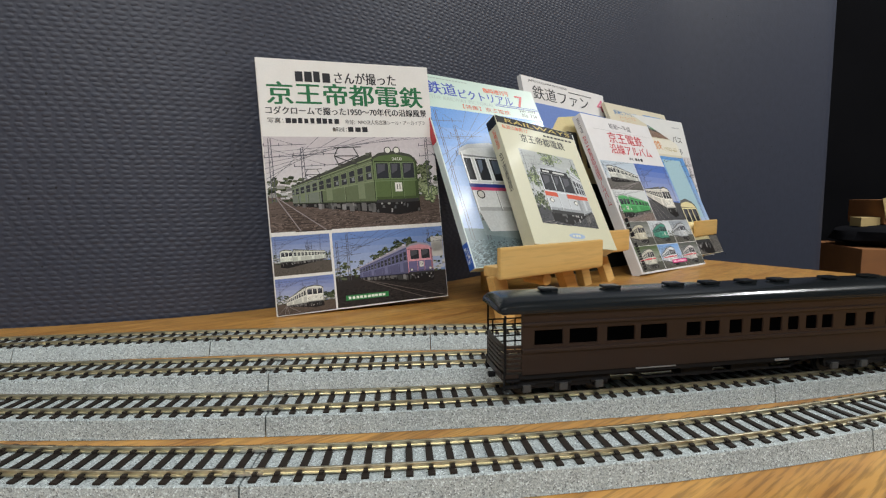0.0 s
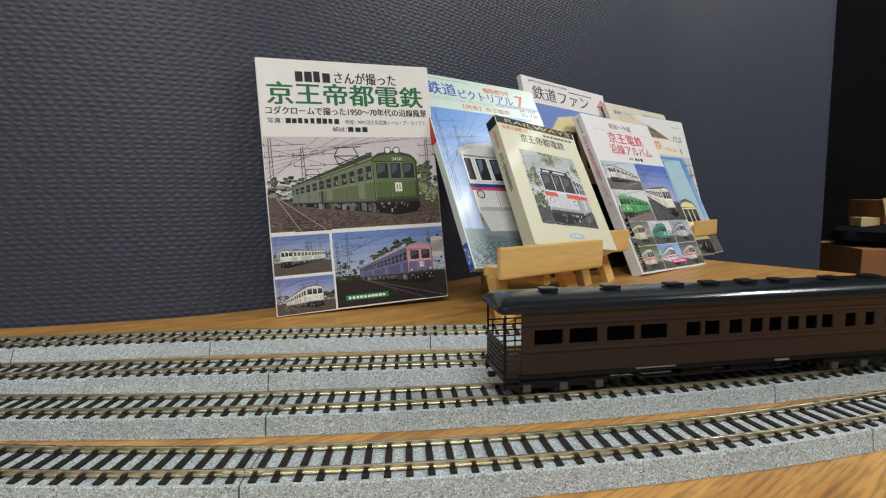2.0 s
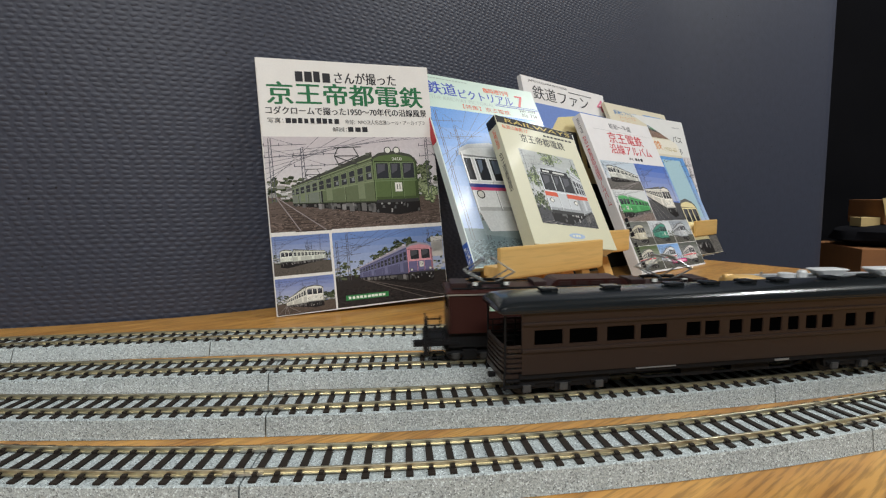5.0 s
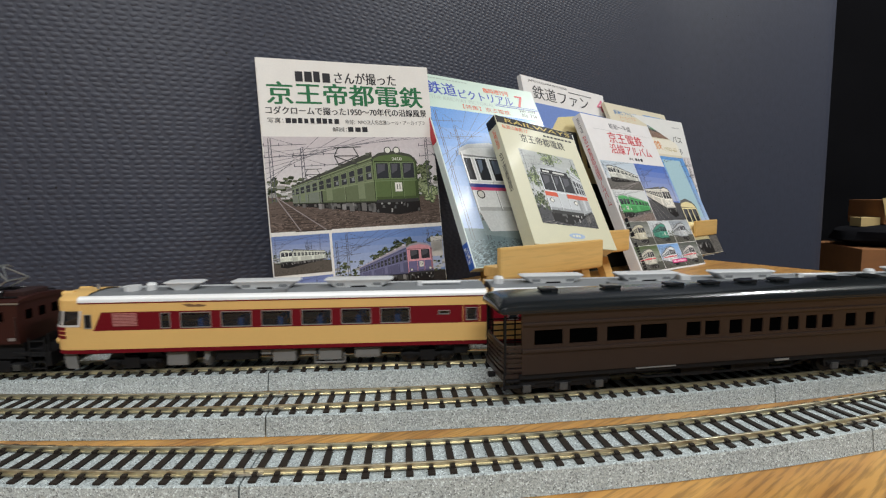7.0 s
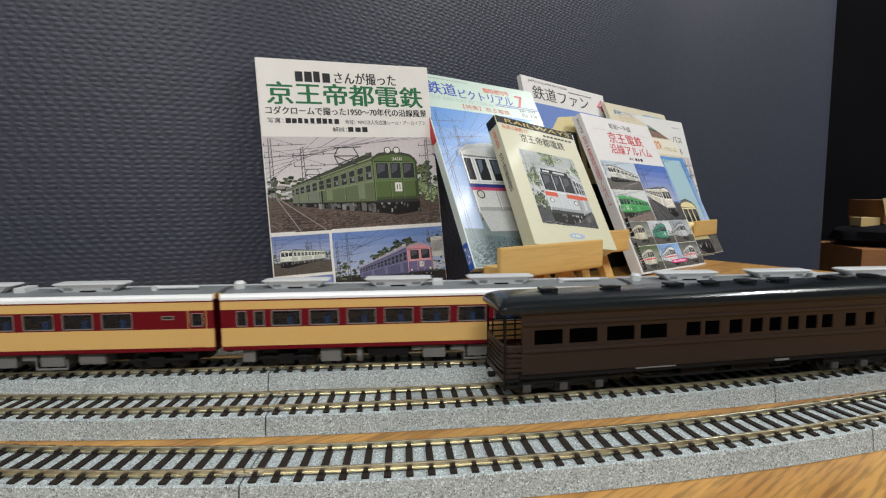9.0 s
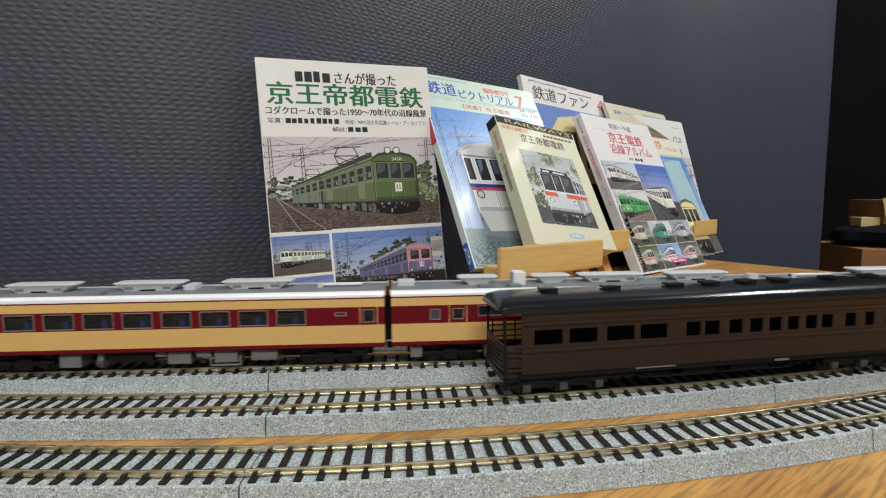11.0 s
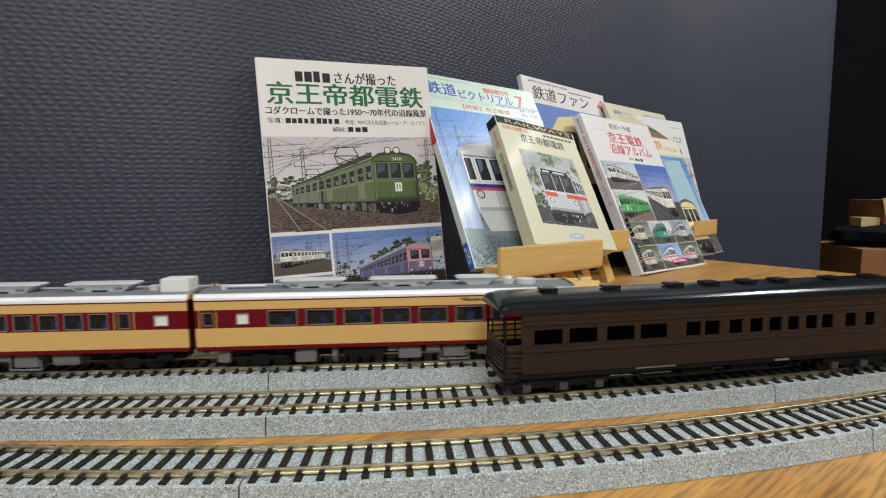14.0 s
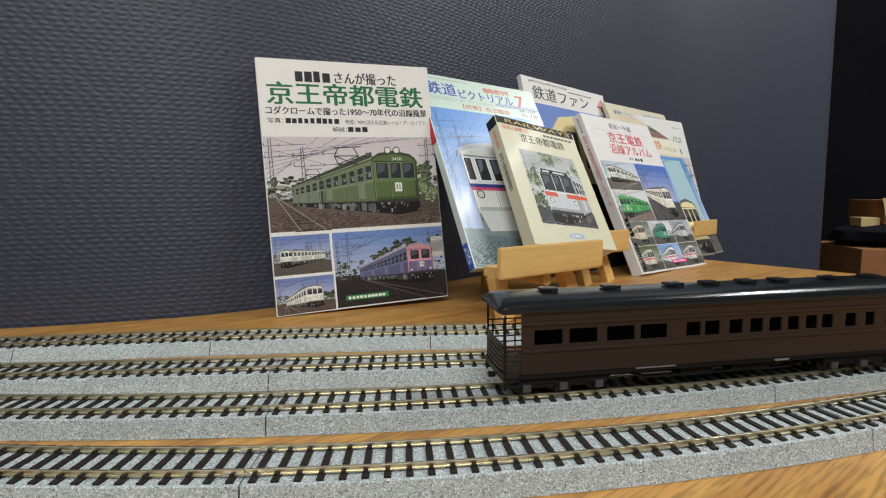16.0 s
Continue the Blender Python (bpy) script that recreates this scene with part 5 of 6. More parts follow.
    batch("printed_vent", qs, [min(1, c * 1.6 + 0.02) for c in roof], 0.063)
    if "cars" in train:
        # older cars further back in another colour
        k, rgb = train["cars"]
        shape("printed_second_car", ph, side(k, 1, 0.0, 0.97), rgb, z + 0.064)
        shape("printed_car_gap", ph, side(k - 0.012, k + 0.006, 0, 0.95), (0.02, 0.02, 0.02), z + 0.0645)
    n = train.get("wins", 9)
    dark, lit = [], []
    for i in range(1, 7):
        u = along(i / 7)
        dark.append(side(u, u + 0.006, 0.02, 0.96))
        lit.append(side(u + 0.008, u + 0.013, 0.06, 0.94))
    dark += [side(0, 1, 0.945, 0.965), side(0, 1, 0.0, 0.03)]
    lit += [side(0, 1, 0.965, 1.0), side(0, 1, 0.455, 0.475), side(0, 1, 0.885, 0.9)]
    batch("printed_seam", dark, [c * 0.28 for c in flank], 0.066)
    batch("printed_seam", lit, [min(1, c * 1.28 + 0.015) for c in flank], 0.0665)
    rims, panes, sash, shine = [], [], [], []
    for i in range(n):
        a0, a1 = along((i + 0.20) / n), along((i + 0.84) / n)
        door = i % 4 == 1
        v0 = 0.12 if door else 0.50
        rims.append(side(along((i + 0.13) / n), along((i + 0.91) / n), v0 - 0.03, 0.865))
        panes.append(side(a0, a1, 0.52, 0.835))
        sash.append(side(a0, a1, 0.67, 0.69))
        if r.random() < 0.6:
            shine.append(side(lerp((a0, 0), (a1, 0), 0.1)[0], lerp((a0, 0), (a1, 0), 0.6)[0], 0.55 + 0.1 * r.random(), 0.66))
    batch("printed_window_surround", rims, [min(1, c * 0.98 + 0.02) for c in flank], 0.068)
    batch("printed_window", panes, (0.035, 0.036, 0.042), 0.070)
    batch("printed_sash", sash, [min(1, c * 0.9 + 0.05) for c in flank], 0.0715)
    batch("printed_reflection", shine, (0.20, 0.21, 0.22), 0.071)
    if "stripe" in train:
        shape("printed_stripe", ph, side(0, 1, 0.36, 0.46), train["stripe"], z + 0.075)

    def F(u, v):
        return at(fx0 + (fx1 - fx0) * u, fy0 + (fy1 - fy0) * v)

    def fq(a, b, c, d):
        return [F(a, c), F(b, c), F(b, d), F(a, d)]

    shape("printed_roof_front", ph, [F(-0.03, 0.9), F(1.03, 0.84), F(0.97, 0.97), F(0.85, 1.06), F(0.5, 1.14), F(0.15, 1.09), F(0.0, 1.0)], roof, z + 0.079)
    shape("printed_front", ph, [F(0, 0), F(1, 0.02), F(1, 0.88), F(0.85, 1.0), F(0.5, 1.06), F(0.15, 1.02), F(0, 0.95)], body, z + 0.08)
    shape("printed_front_lower", ph, [F(0, 0), F(1, 0.02), F(1, 0.45), F(0, 0.45)], low, z + 0.081)
    shape("printed_front_shade", ph, [F(0.93, 0.02), F(1, 0.02), F(1, 0.88), F(0.93, 0.93)], [c * 0.55 for c in body], z + 0.082)
    shape("printed_front_lower_shade", ph, fq(0, 1, 0.0, 0.11), [c * 0.6 for c in low], z + 0.0825)
    dark = [fq(0.362, 0.372, 0.05, 0.9), fq(0.638, 0.648, 0.05, 0.9), [F(0.0, 0.885), F(1, 0.86), F(1, 0.885), F(0.0, 0.915)], fq(0.0, 0.014, 0, 0.94)]
    batch("printed_seam", dark, [c * 0.35 for c in body], 0.087)
    batch("printed_edge", [fq(0.015, 0.035, 0.03, 0.93), fq(0.03, 0.97, 0.455, 0.475), fq(0.375, 0.388, 0.08, 0.45), fq(0.65, 0.662, 0.08, 0.45)], [min(1, c * 1.35 + 0.03) for c in body], 0.0875)
    qs = []
    for i in range(16):
        u, v = r.uniform(0.0, 0.95), -r.uniform(0.0, 0.24)
        qs.append([F(u, v), F(u + r.uniform(0.02, 0.07), v), F(u + 0.045, v + 0.07), F(u + 0.01, v + r.uniform(0.04, 0.1))])
    batch("printed_coupling", qs[:10], (0.10, 0.10, 0.10), 0.087)
    batch("printed_hose", qs[10:], (0.34, 0.33, 0.32), 0.0873)
    rims, panes, glint = [], [], []
    for a, b in train.get("panes", ((0.07, 0.34), (0.39, 0.62), (0.67, 0.93))):
        rims.append(fq(a - 0.02, b + 0.02, 0.50, 0.88))
        panes.append(fq(a, b, 0.52, 0.86))
        glint.append([F(a + 0.02, 0.62), F(b - 0.08, 0.70), F(b - 0.06, 0.84), F(a + 0.03, 0.84)])
        panes.append(fq(a, b, 0.775, 0.785))
    batch("printed_window_surround", rims, [min(1, c * 1.2 + 0.05) for c in body] if not train.get("mask") else (0.02, 0.02, 0.024), 0.089)
    batch("printed_windscreen", panes, (0.028, 0.03, 0.036), 0.09)
    batch("printed_glint", glint, train.get("glint", (0.085, 0.085, 0.10)), 0.095)
    part("printed_buffer", (lambda m: (quad(m, fq(0.02, 0.98, -0.02, 0.05), z + 0.09), m)[1])(bmesh.new()), ink((0.04, 0.04, 0.04)), ph)
    if "stripe" in train:
        for a, b in ((0.0, 0.36), (0.65, 1.0)) if train.get("split") else ((0.0, 1.0),):
            shape("printed_stripe", ph, fq(a, b, 0.36, 0.46), train["stripe"], z + 0.096)
    if train.get("sign"):
        shape("printed_sign", ph, [F(0.08, 0.90), F(0.92, 0.88), F(0.9, 0.985), F(0.1, 1.0)], (0.02, 0.02, 0.022), z + 0.097)
        batch("printed_sign_words", [fq(0.14, 0.34, 0.925, 0.965), fq(0.45, 0.80, 0.92, 0.96)], (0.6, 0.6, 0.58), 0.099)
    lamps, rings = [], []
    for u in train.get("lamps", (0.16, 0.84)):
        c = F(u, train.get("lamp_v", 0.25))
        t = (fx1 - fx0) * W * train.get("lamp_r", 0.045)
        rings.append([(c[0] + t * 1.35 * math.cos(k * math.pi / 6), c[1] + t * 1.35 * math.sin(k * math.pi / 6)) for k in range(12)])
        lamps.append([(c[0] + t * math.cos(k * math.pi / 6), c[1] + t * math.sin(k * math.pi / 6)) for k in range(12)])
    batch("printed_lamp_ring", rings, (0.06, 0.06, 0.055), 0.098)
    if train.get("plate", True):
        lamps.append(fq(0.46, 0.62, 0.22, 0.42))
    batch("printed_lamp", lamps, (0.70, 0.69, 0.63), 0.1)
    if train.get("plate", True):
        batch("printed_plate_mark", [fq(0.50, 0.52, 0.27, 0.38), fq(0.56, 0.58, 0.27, 0.38)], (0.10, 0.10, 0.10), 0.102)
    qs = []
    t = W * 0.006
    for u, v, k in train.get("pantos", ()):
        for a, b in (((-0.05, 0), (-0.07, 0.09)), ((-0.07, 0.09), (-0.045, 0.18)), ((0.05, 0), (0.07, 0.09)), ((0.07, 0.09), (0.045, 0.18)), ((-0.05, 0.0), (0.07, 0.09)), ((0.05, 0.0), (-0.07, 0.09)), ((-0.07, 0.18), (0.09, 0.19)), ((-0.07, 0.0), (0.07, 0.0)), ((-0.07, 0.09), (0.07, 0.09))):
            qs.append(stroke(at(u + a[0] * k, v + a[1] * k), at(u + b[0] * k, v + b[1] * k), t * k))
    if qs:
        batch("printed_pantograph", qs, (0.05, 0.05, 0.05), 0.105)
    return ph


GREEN_INK = (0.03, 0.16, 0.07)
BLACK_INK = (0.03, 0.03, 0.035)
RED_INK = (0.55, 0.03, 0.05)
SKYBLUE = (0.16, 0.33, 0.72)


def big_book():
    b = book("large white railway photo book leaning on the wall", "photo_book", (-150.2, 438.6, 0.4, 21.8, 8.3, 1.9), 168.7, 248.3, 7.0, paper("white gloss book cover", (0.74, 0.72, 0.69)), size=(167.5, 238.5))
    bars(b, 34, 226.5, 68, 237.5, BLACK_INK, 4)
    text(b, "さんが撮った", 71, 226, 133, 238, BLACK_INK, bold=0.02)
    text(b, "京王帝都電鉄", 7.5, 203.5, 160, 225.5, GREEN_INK, bold=0.030, name="title")
    text(b, "コダクロームで撮った1950〜70年代の沿線風景", 5, 193.6, 163, 201.4, BLACK_INK, bold=0.025)
    text(b, "写真：", 6, 185.0, 20, 190.2, BLACK_INK)
    bars(b, 22, 185.0, 73, 190.5, BLACK_INK, 9)
    text(b, "所蔵：NPO法人名古屋レール・アーカイブス", 78, 184.6, 161, 189.6, BLACK_INK)
    text(b, "解説：", 65, 177.0, 79, 181.8, BLACK_INK)
    bars(b, 80, 177.0, 101, 182.2, BLACK_INK, 3)
    photo(b, 0.4, 79.5, 168.3, 171.8, (0.56, 0.51, 0.53), (0.115, 0.085, 0.072),
          dict(front=(0.60, 0.875, 0.27, 0.775), far=(0.13, 0.29, 0.17), body=(0.095, 0.135, 0.052), side=(0.165, 0.20, 0.11), roof=(0.055, 0.058, 0.045), wins=12, lamps=(0.36, 0.56), lamp_v=1.15, lamp_r=0.062, cars=(0.66, (0.17, 0.19, 0.155)),
               pantos=((0.45, 0.70, 1.0), (0.25, 0.54, 0.6)), poles=3, pole_at=(0.03, 0.20, 0.945), vanish=(0.04, 0.37), tracks=((0.16, 0.30),), rail_ink=(0.27, 0.23, 0.23)),
          horizon=0.36, clutter=1, seed=5, trees=((0.915, 0.62, 0.055, 1.6), (0.90, 0.45, 0.06, 2.3), (0.95, 0.36, 0.06, 3.2)))
    text(b, "2410", 121.5, 147.2, 131.5, 150.4, (0.72, 0.72, 0.66), 0.32)
    rect("photo_border", b, 0.2, 76.2, 168.6, 79.5, (0.75, 0.73, 0.70), 0.12)
    photo(b, 0.4, 38.0, 52.8, 75.6, (0.15, 0.22, 0.46), (0.10, 0.085, 0.072), dict(front=(0.12, 0.34, 0.33, 0.62), far=(0.90, 0.36, 0.20), body=(0.66, 0.68, 0.60), roof=(0.06, 0.06, 0.05), wins=11, poles=3, pole_at=(0.05, 0.60, 0.82), rails=False, pantos=((0.62, 0.64, 0.8),), plate=False), horizon=0.34, clutter=1, seed=8)
    photo(b, 0.4, 1.0, 53.4, 35.2, (0.17, 0.22, 0.46), (0.10, 0.075, 0.06), dict(front=(0.50, 0.80, 0.27, 0.70), far=(0.16, 0.24, 0.16), body=(0.70, 0.69, 0.62), wins=10, poles=3, pole_at=(0.06, 0.45, 0.7), tracks=((0.0, 0.12), (0.2, 0.42))), horizon=0.32, clutter=1, seed=9, trees=((0.92, 0.42, 0.09, 1.0),))
    photo(b, 55.2, 1.4, 168.3, 75.6, (0.15, 0.24, 0.50), (0.030, 0.025, 0.024),
          dict(front=(0.645, 0.885, 0.36, 0.74), far=(0.21, 0.37, 0.13), body=(0.62, 0.29, 0.33), lower=(0.17, 0.15, 0.29), side=(0.15, 0.15, 0.27), roof=(0.36, 0.33, 0.38), wins=15, panes=((0.13, 0.47), (0.56, 0.9)), poles=3, pole_at=(0.12, 0.03, 0.86), wires=5, vanish=(0.24, 0.34), tracks=((0.80, 1.0),), rail_ink=(0.13, 0.11, 0.10), lamps=(0.14, 0.88), lamp_v=0.14),
          horizon=0.40, clutter=2, seed=11, trees=((0.42, 0.62, 0.085, 1.1), (0.56, 0.70, 0.09, 1.0), (0.68, 0.76, 0.07, 1.0), (0.93, 0.80, 0.06, 1.6)))
    for v in (66, 71):
        rect("printed_wall", b, 155, v - 22, 167.5, v - 6, (0.55, 0.53, 0.50), 0.137)
    rect("publisher_plate", b, 63.5, 7.5, 105.5, 12.6, (0.04, 0.22, 0.07), 0.3)
    bars(b, 66, 8.7, 103, 11.4, (0.75, 0.8, 0.72), 10, 0.35)
    sp = bars(b, -0.1, 60, 0.1, 200, BLACK_INK, 30)
    sp.matrix_basis = pose(-0.00062, 0, -0.004, 0, 90)


def magazine_blue():
    STYLE[:] = [0.36, 0.14, 0.14]
    b = book("glossy blue train magazine with a pale green header", "magazine", (29.9, 449.6, 41.5, 33.0, 29.7, -1.7), 156.5, 221.0, 9.0, paper("glossy magazine cover", (0.55, 0.68, 0.60), 0.35), paper("glossy magazine spine", (0.60, 0.68, 0.68), 0.35), "magazine", (163.8, 231.3))
    text(b, "鉄道", 7, 195.5, 43, 212, (0.03, 0.06, 0.42), bold=0.02, name="title")
    text(b, "ピクトリアル", 46, 194.5, 120, 206.5, (0.03, 0.06, 0.42), bold=0.02, name="title")
    text(b, "臨時増刊号", 82, 207.5, 118, 214.5, (0.75, 0.10, 0.02), bold=0.02)
    text(b, "7", 126, 194, 137, 210, (0.55, 0.02, 0.02), bold=0.03)
    text(b, "THE RAILWAY PICTORIAL", 8, 188.5, 90, 193.0, (0.42, 0.50, 0.46))
    text(b, "【特集】京王電鉄", 46, 180.5, 110, 186.5, (0.65, 0.10, 0.03))
    text(b, "July 2003", 126, 186.5, 150, 191.5, BLACK_INK)
    text(b, "No. 734", 128, 180.5, 150, 185.5, BLACK_INK)
    for y in (191.0, 193.2):
        rect("header_rule", b, 92, y, 156, y + 0.8, (0.03, 0.06, 0.42), 0.14)
    bars(b, 6, 216.2, 62, 217.4, (0.35, 0.42, 0.38), 14)
    ph = photo(b, 0.8, 0.8, 155.8, 177.5, (0.10, 0.28, 0.66), (0.16, 0.22, 0.24),
               dict(front=(0.14, 0.66, 0.30, 0.72), far=(0.98, 0.34, 0.28), body=(0.76, 0.77, 0.76), roof=(0.55, 0.57, 0.58), wins=5, stripe=(0.60, 0.08, 0.18), panes=((0.03, 0.13), (0.20, 0.36), (0.42, 0.90)), poles=3, rails=False, plate=False, lamps=(0.12, 0.86), lamp_v=0.30, wires=4, shadow=(0.22, 0.28, 0.29), glint=(0.16, 0.20, 0.26)), horizon=0.2, clutter=0, seed=21)
    shape("printed_cloud", ph, [(70, 150), (110, 140), (150, 148), (140, 165), (95, 162)], (0.45, 0.58, 0.80), 0.115)
    shape("printed_skirt", ph, [(30, 36), (96, 36), (100, 58), (24, 58)], (0.66, 0.68, 0.68), 0.2)
    shape("printed_stripe", ph, [(22, 84), (104, 84), (104, 88), (22, 88)], (0.03, 0.05, 0.25), 0.21)
    sp = part("spine_band", B(-1.0, -0.52, 0.6, 26, -8.6, -0.4), ink((0.02, 0.10, 0.45)), b)
    text(sp, "734", -7.6, 6, -1.6, 22, (0.8, 0.85, 0.9), 0.0).matrix_basis = pose(-0.00115, 0, 0, 0, -90)
    part("spine_band", B(-1.0, -0.52, 135, 172, -8.6, -0.4), ink((0.45, 0.02, 0.03)), b)
    STYLE[:] = [0.52, 0.03, 0.01]
    return b


def cream_book():
    b = book("cream hardback with black top band and photo of a silver train", "hardback_book", (83.8, 445.0, 64.2, 35.4, 32.0, -7.8), 111.3, 152.0, 15.0, paper("cream laminated cover", (0.57, 0.55, 0.39)))
    rect("black_band", b, 0.2, 142.5, 111, 151.6, (0.015, 0.015, 0.015), 0.1)
    text(b, "RAILWAYS", 12, 144.6, 106, 149.6, (0.55, 0.42, 0.12), 0.16)
    text(b, "私鉄の車両 17", 5.5, 135.5, 40, 141.0, (0.70, 0.10, 0.05))
    text(b, "京王帝都電鉄", 26.5, 122.5, 89, 133.5, BLACK_INK, bold=0.012, name="title")
    bars(b, 62, 136.5, 106, 139, BLACK_INK, 8)
    photo(b, 18, 24, 95.5, 112, (0.42, 0.44, 0.43), (0.07, 0.07, 0.075), dict(front=(0.22, 0.82, 0.16, 0.76), far=(0.99, 0.22, 0.46), body=(0.52, 0.54, 0.56), roof=(0.40, 0.42, 0.43), wins=4, stripe=(0.60, 0.10, 0.05), split=True, sign=True, mask=True, plate=False, lamps=(0.14, 0.86), lamp_v=0.27, panes=((0.06, 0.34), (0.41, 0.60), (0.67, 0.94)), poles=3, pantos=((0.5, 0.82, 0.9),), wire=(0.16, 0.17, 0.17)), horizon=0.22, clutter=2, seed=31, trees=((0.1, 0.6, 0.16, 3.4), (0.9, 0.75, 0.14, 4.0), (0.5, 0.93, 0.2, 4.5), (0.1, 0.3, 0.12, 2.0)))
    bm = disc(bmesh.new(), (59, 12.5, 0.12), "Z", 11, 0.06, 28)
    bm.transform(Matrix.Translation((0, 12.5 * 0.72, 0)) @ Matrix.Diagonal((1, 0.28, 1, 1)))
    part("publisher_mark", bm, ink((0.35, 0.45, 0.62)), b)
    bars(b, 53, 11.4, 65, 13.8, (0.68, 0.66, 0.5), 3, 0.2)
    s1 = part("spine_band", B(-1.0, -0.52, 140, 151, -14.4, -0.5), ink((0.015, 0.015, 0.015)), b)
    t = text(b, "京王帝都電鉄", -10.5, 62, -4.5, 108, BLACK_INK, 0.0, vertical=True)
    t.matrix_basis = pose(-0.0006, 0, 0, 0, -90)
    t = text(b, "私鉄の車両", -10.0, 113, -5.0, 137, (0.70, 0.10, 0.05), 0.0, vertical=True)
    t.matrix_basis = pose(-0.0006, 0, 0, 0, -90)
    return b


def white_magazine():
    b = book("white rail magazine with a cream train on its cover", "magazine", (154.8, 650.0, 1.5, 41.6, 14.4, -0.5), 182.0, 257.0, 7.0, paper("white magazine cover", (0.76, 0.74, 0.73)), category="magazine", size=(212, 284))
    text(b, "JAPAN RAILFAN MAGAZINE", 12, 249.6, 92, 253.6, BLACK_INK)
    text(b, "鉄道ファン", 17, 228, 138, 246.5, BLACK_INK, bold=0.006, name="title")
    text(b, "4", 160, 229.5, 178, 248, (0.70, 0.22, 0.32), bold=0.03)
    bars(b, 95, 247.5, 150, 249, BLACK_INK, 14)
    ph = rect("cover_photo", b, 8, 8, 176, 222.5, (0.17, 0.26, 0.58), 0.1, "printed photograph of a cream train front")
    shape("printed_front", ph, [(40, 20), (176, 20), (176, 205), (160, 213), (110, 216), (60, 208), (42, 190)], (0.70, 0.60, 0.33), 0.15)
    # near-black area paints the shadow behind the front books onto the lower cover
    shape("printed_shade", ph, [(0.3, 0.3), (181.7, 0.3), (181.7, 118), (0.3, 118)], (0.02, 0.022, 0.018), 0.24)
    for x in (70, 105, 140):
        shape("printed_window", ph, [(x, 140), (x + 26, 140), (x + 24, 190), (x + 2, 190)], (0.05, 0.05, 0.055), 0.2)
    bm = disc(bmesh.new(), (118, 203, 0.24), "Z", 7, 0.05, 20)
    tagged(part("printed_lamp", bm, ink((0.06, 0.06, 0.06)), ph), kind="stuff")
    bm = disc(bmesh.new(), (118, 203, 0.3), "Z", 4.6, 0.05, 20)
    tagged(part("printed_lamp", bm, ink((0.7, 0.7, 0.66)), ph), kind="stuff")
    return b


def grey_magazine():
    """A thin booklet between the cream hardback and the white album."""
    b = book("thin white booklet with dark green train photo", "booklet", (150, 545.0, 44.0, 39, 24, -3.5), 62, 158, 4.0, paper("white booklet cover", (0.70, 0.70, 0.66)), category="booklet")
    text(b, "王帝都", 12, 134, 58, 147, BLACK_INK, name="title")
    bars(b, 10, 150, 50, 152.5, BLACK_INK, 7)
    photo(b, 0.5, 0.5, 61.5, 128, (0.05, 0.075, 0.035), (0.03, 0.035, 0.025), dict(front=(0.30, 0.72, 0.14, 0.46), far=(0.0, 0.2, 0.2), body=(0.55, 0.53, 0.5), stripe=(0.55, 0.08, 0.07), wins=5, poles=0, rails=False), horizon=0.12, clutter=2, seed=41)
    return b


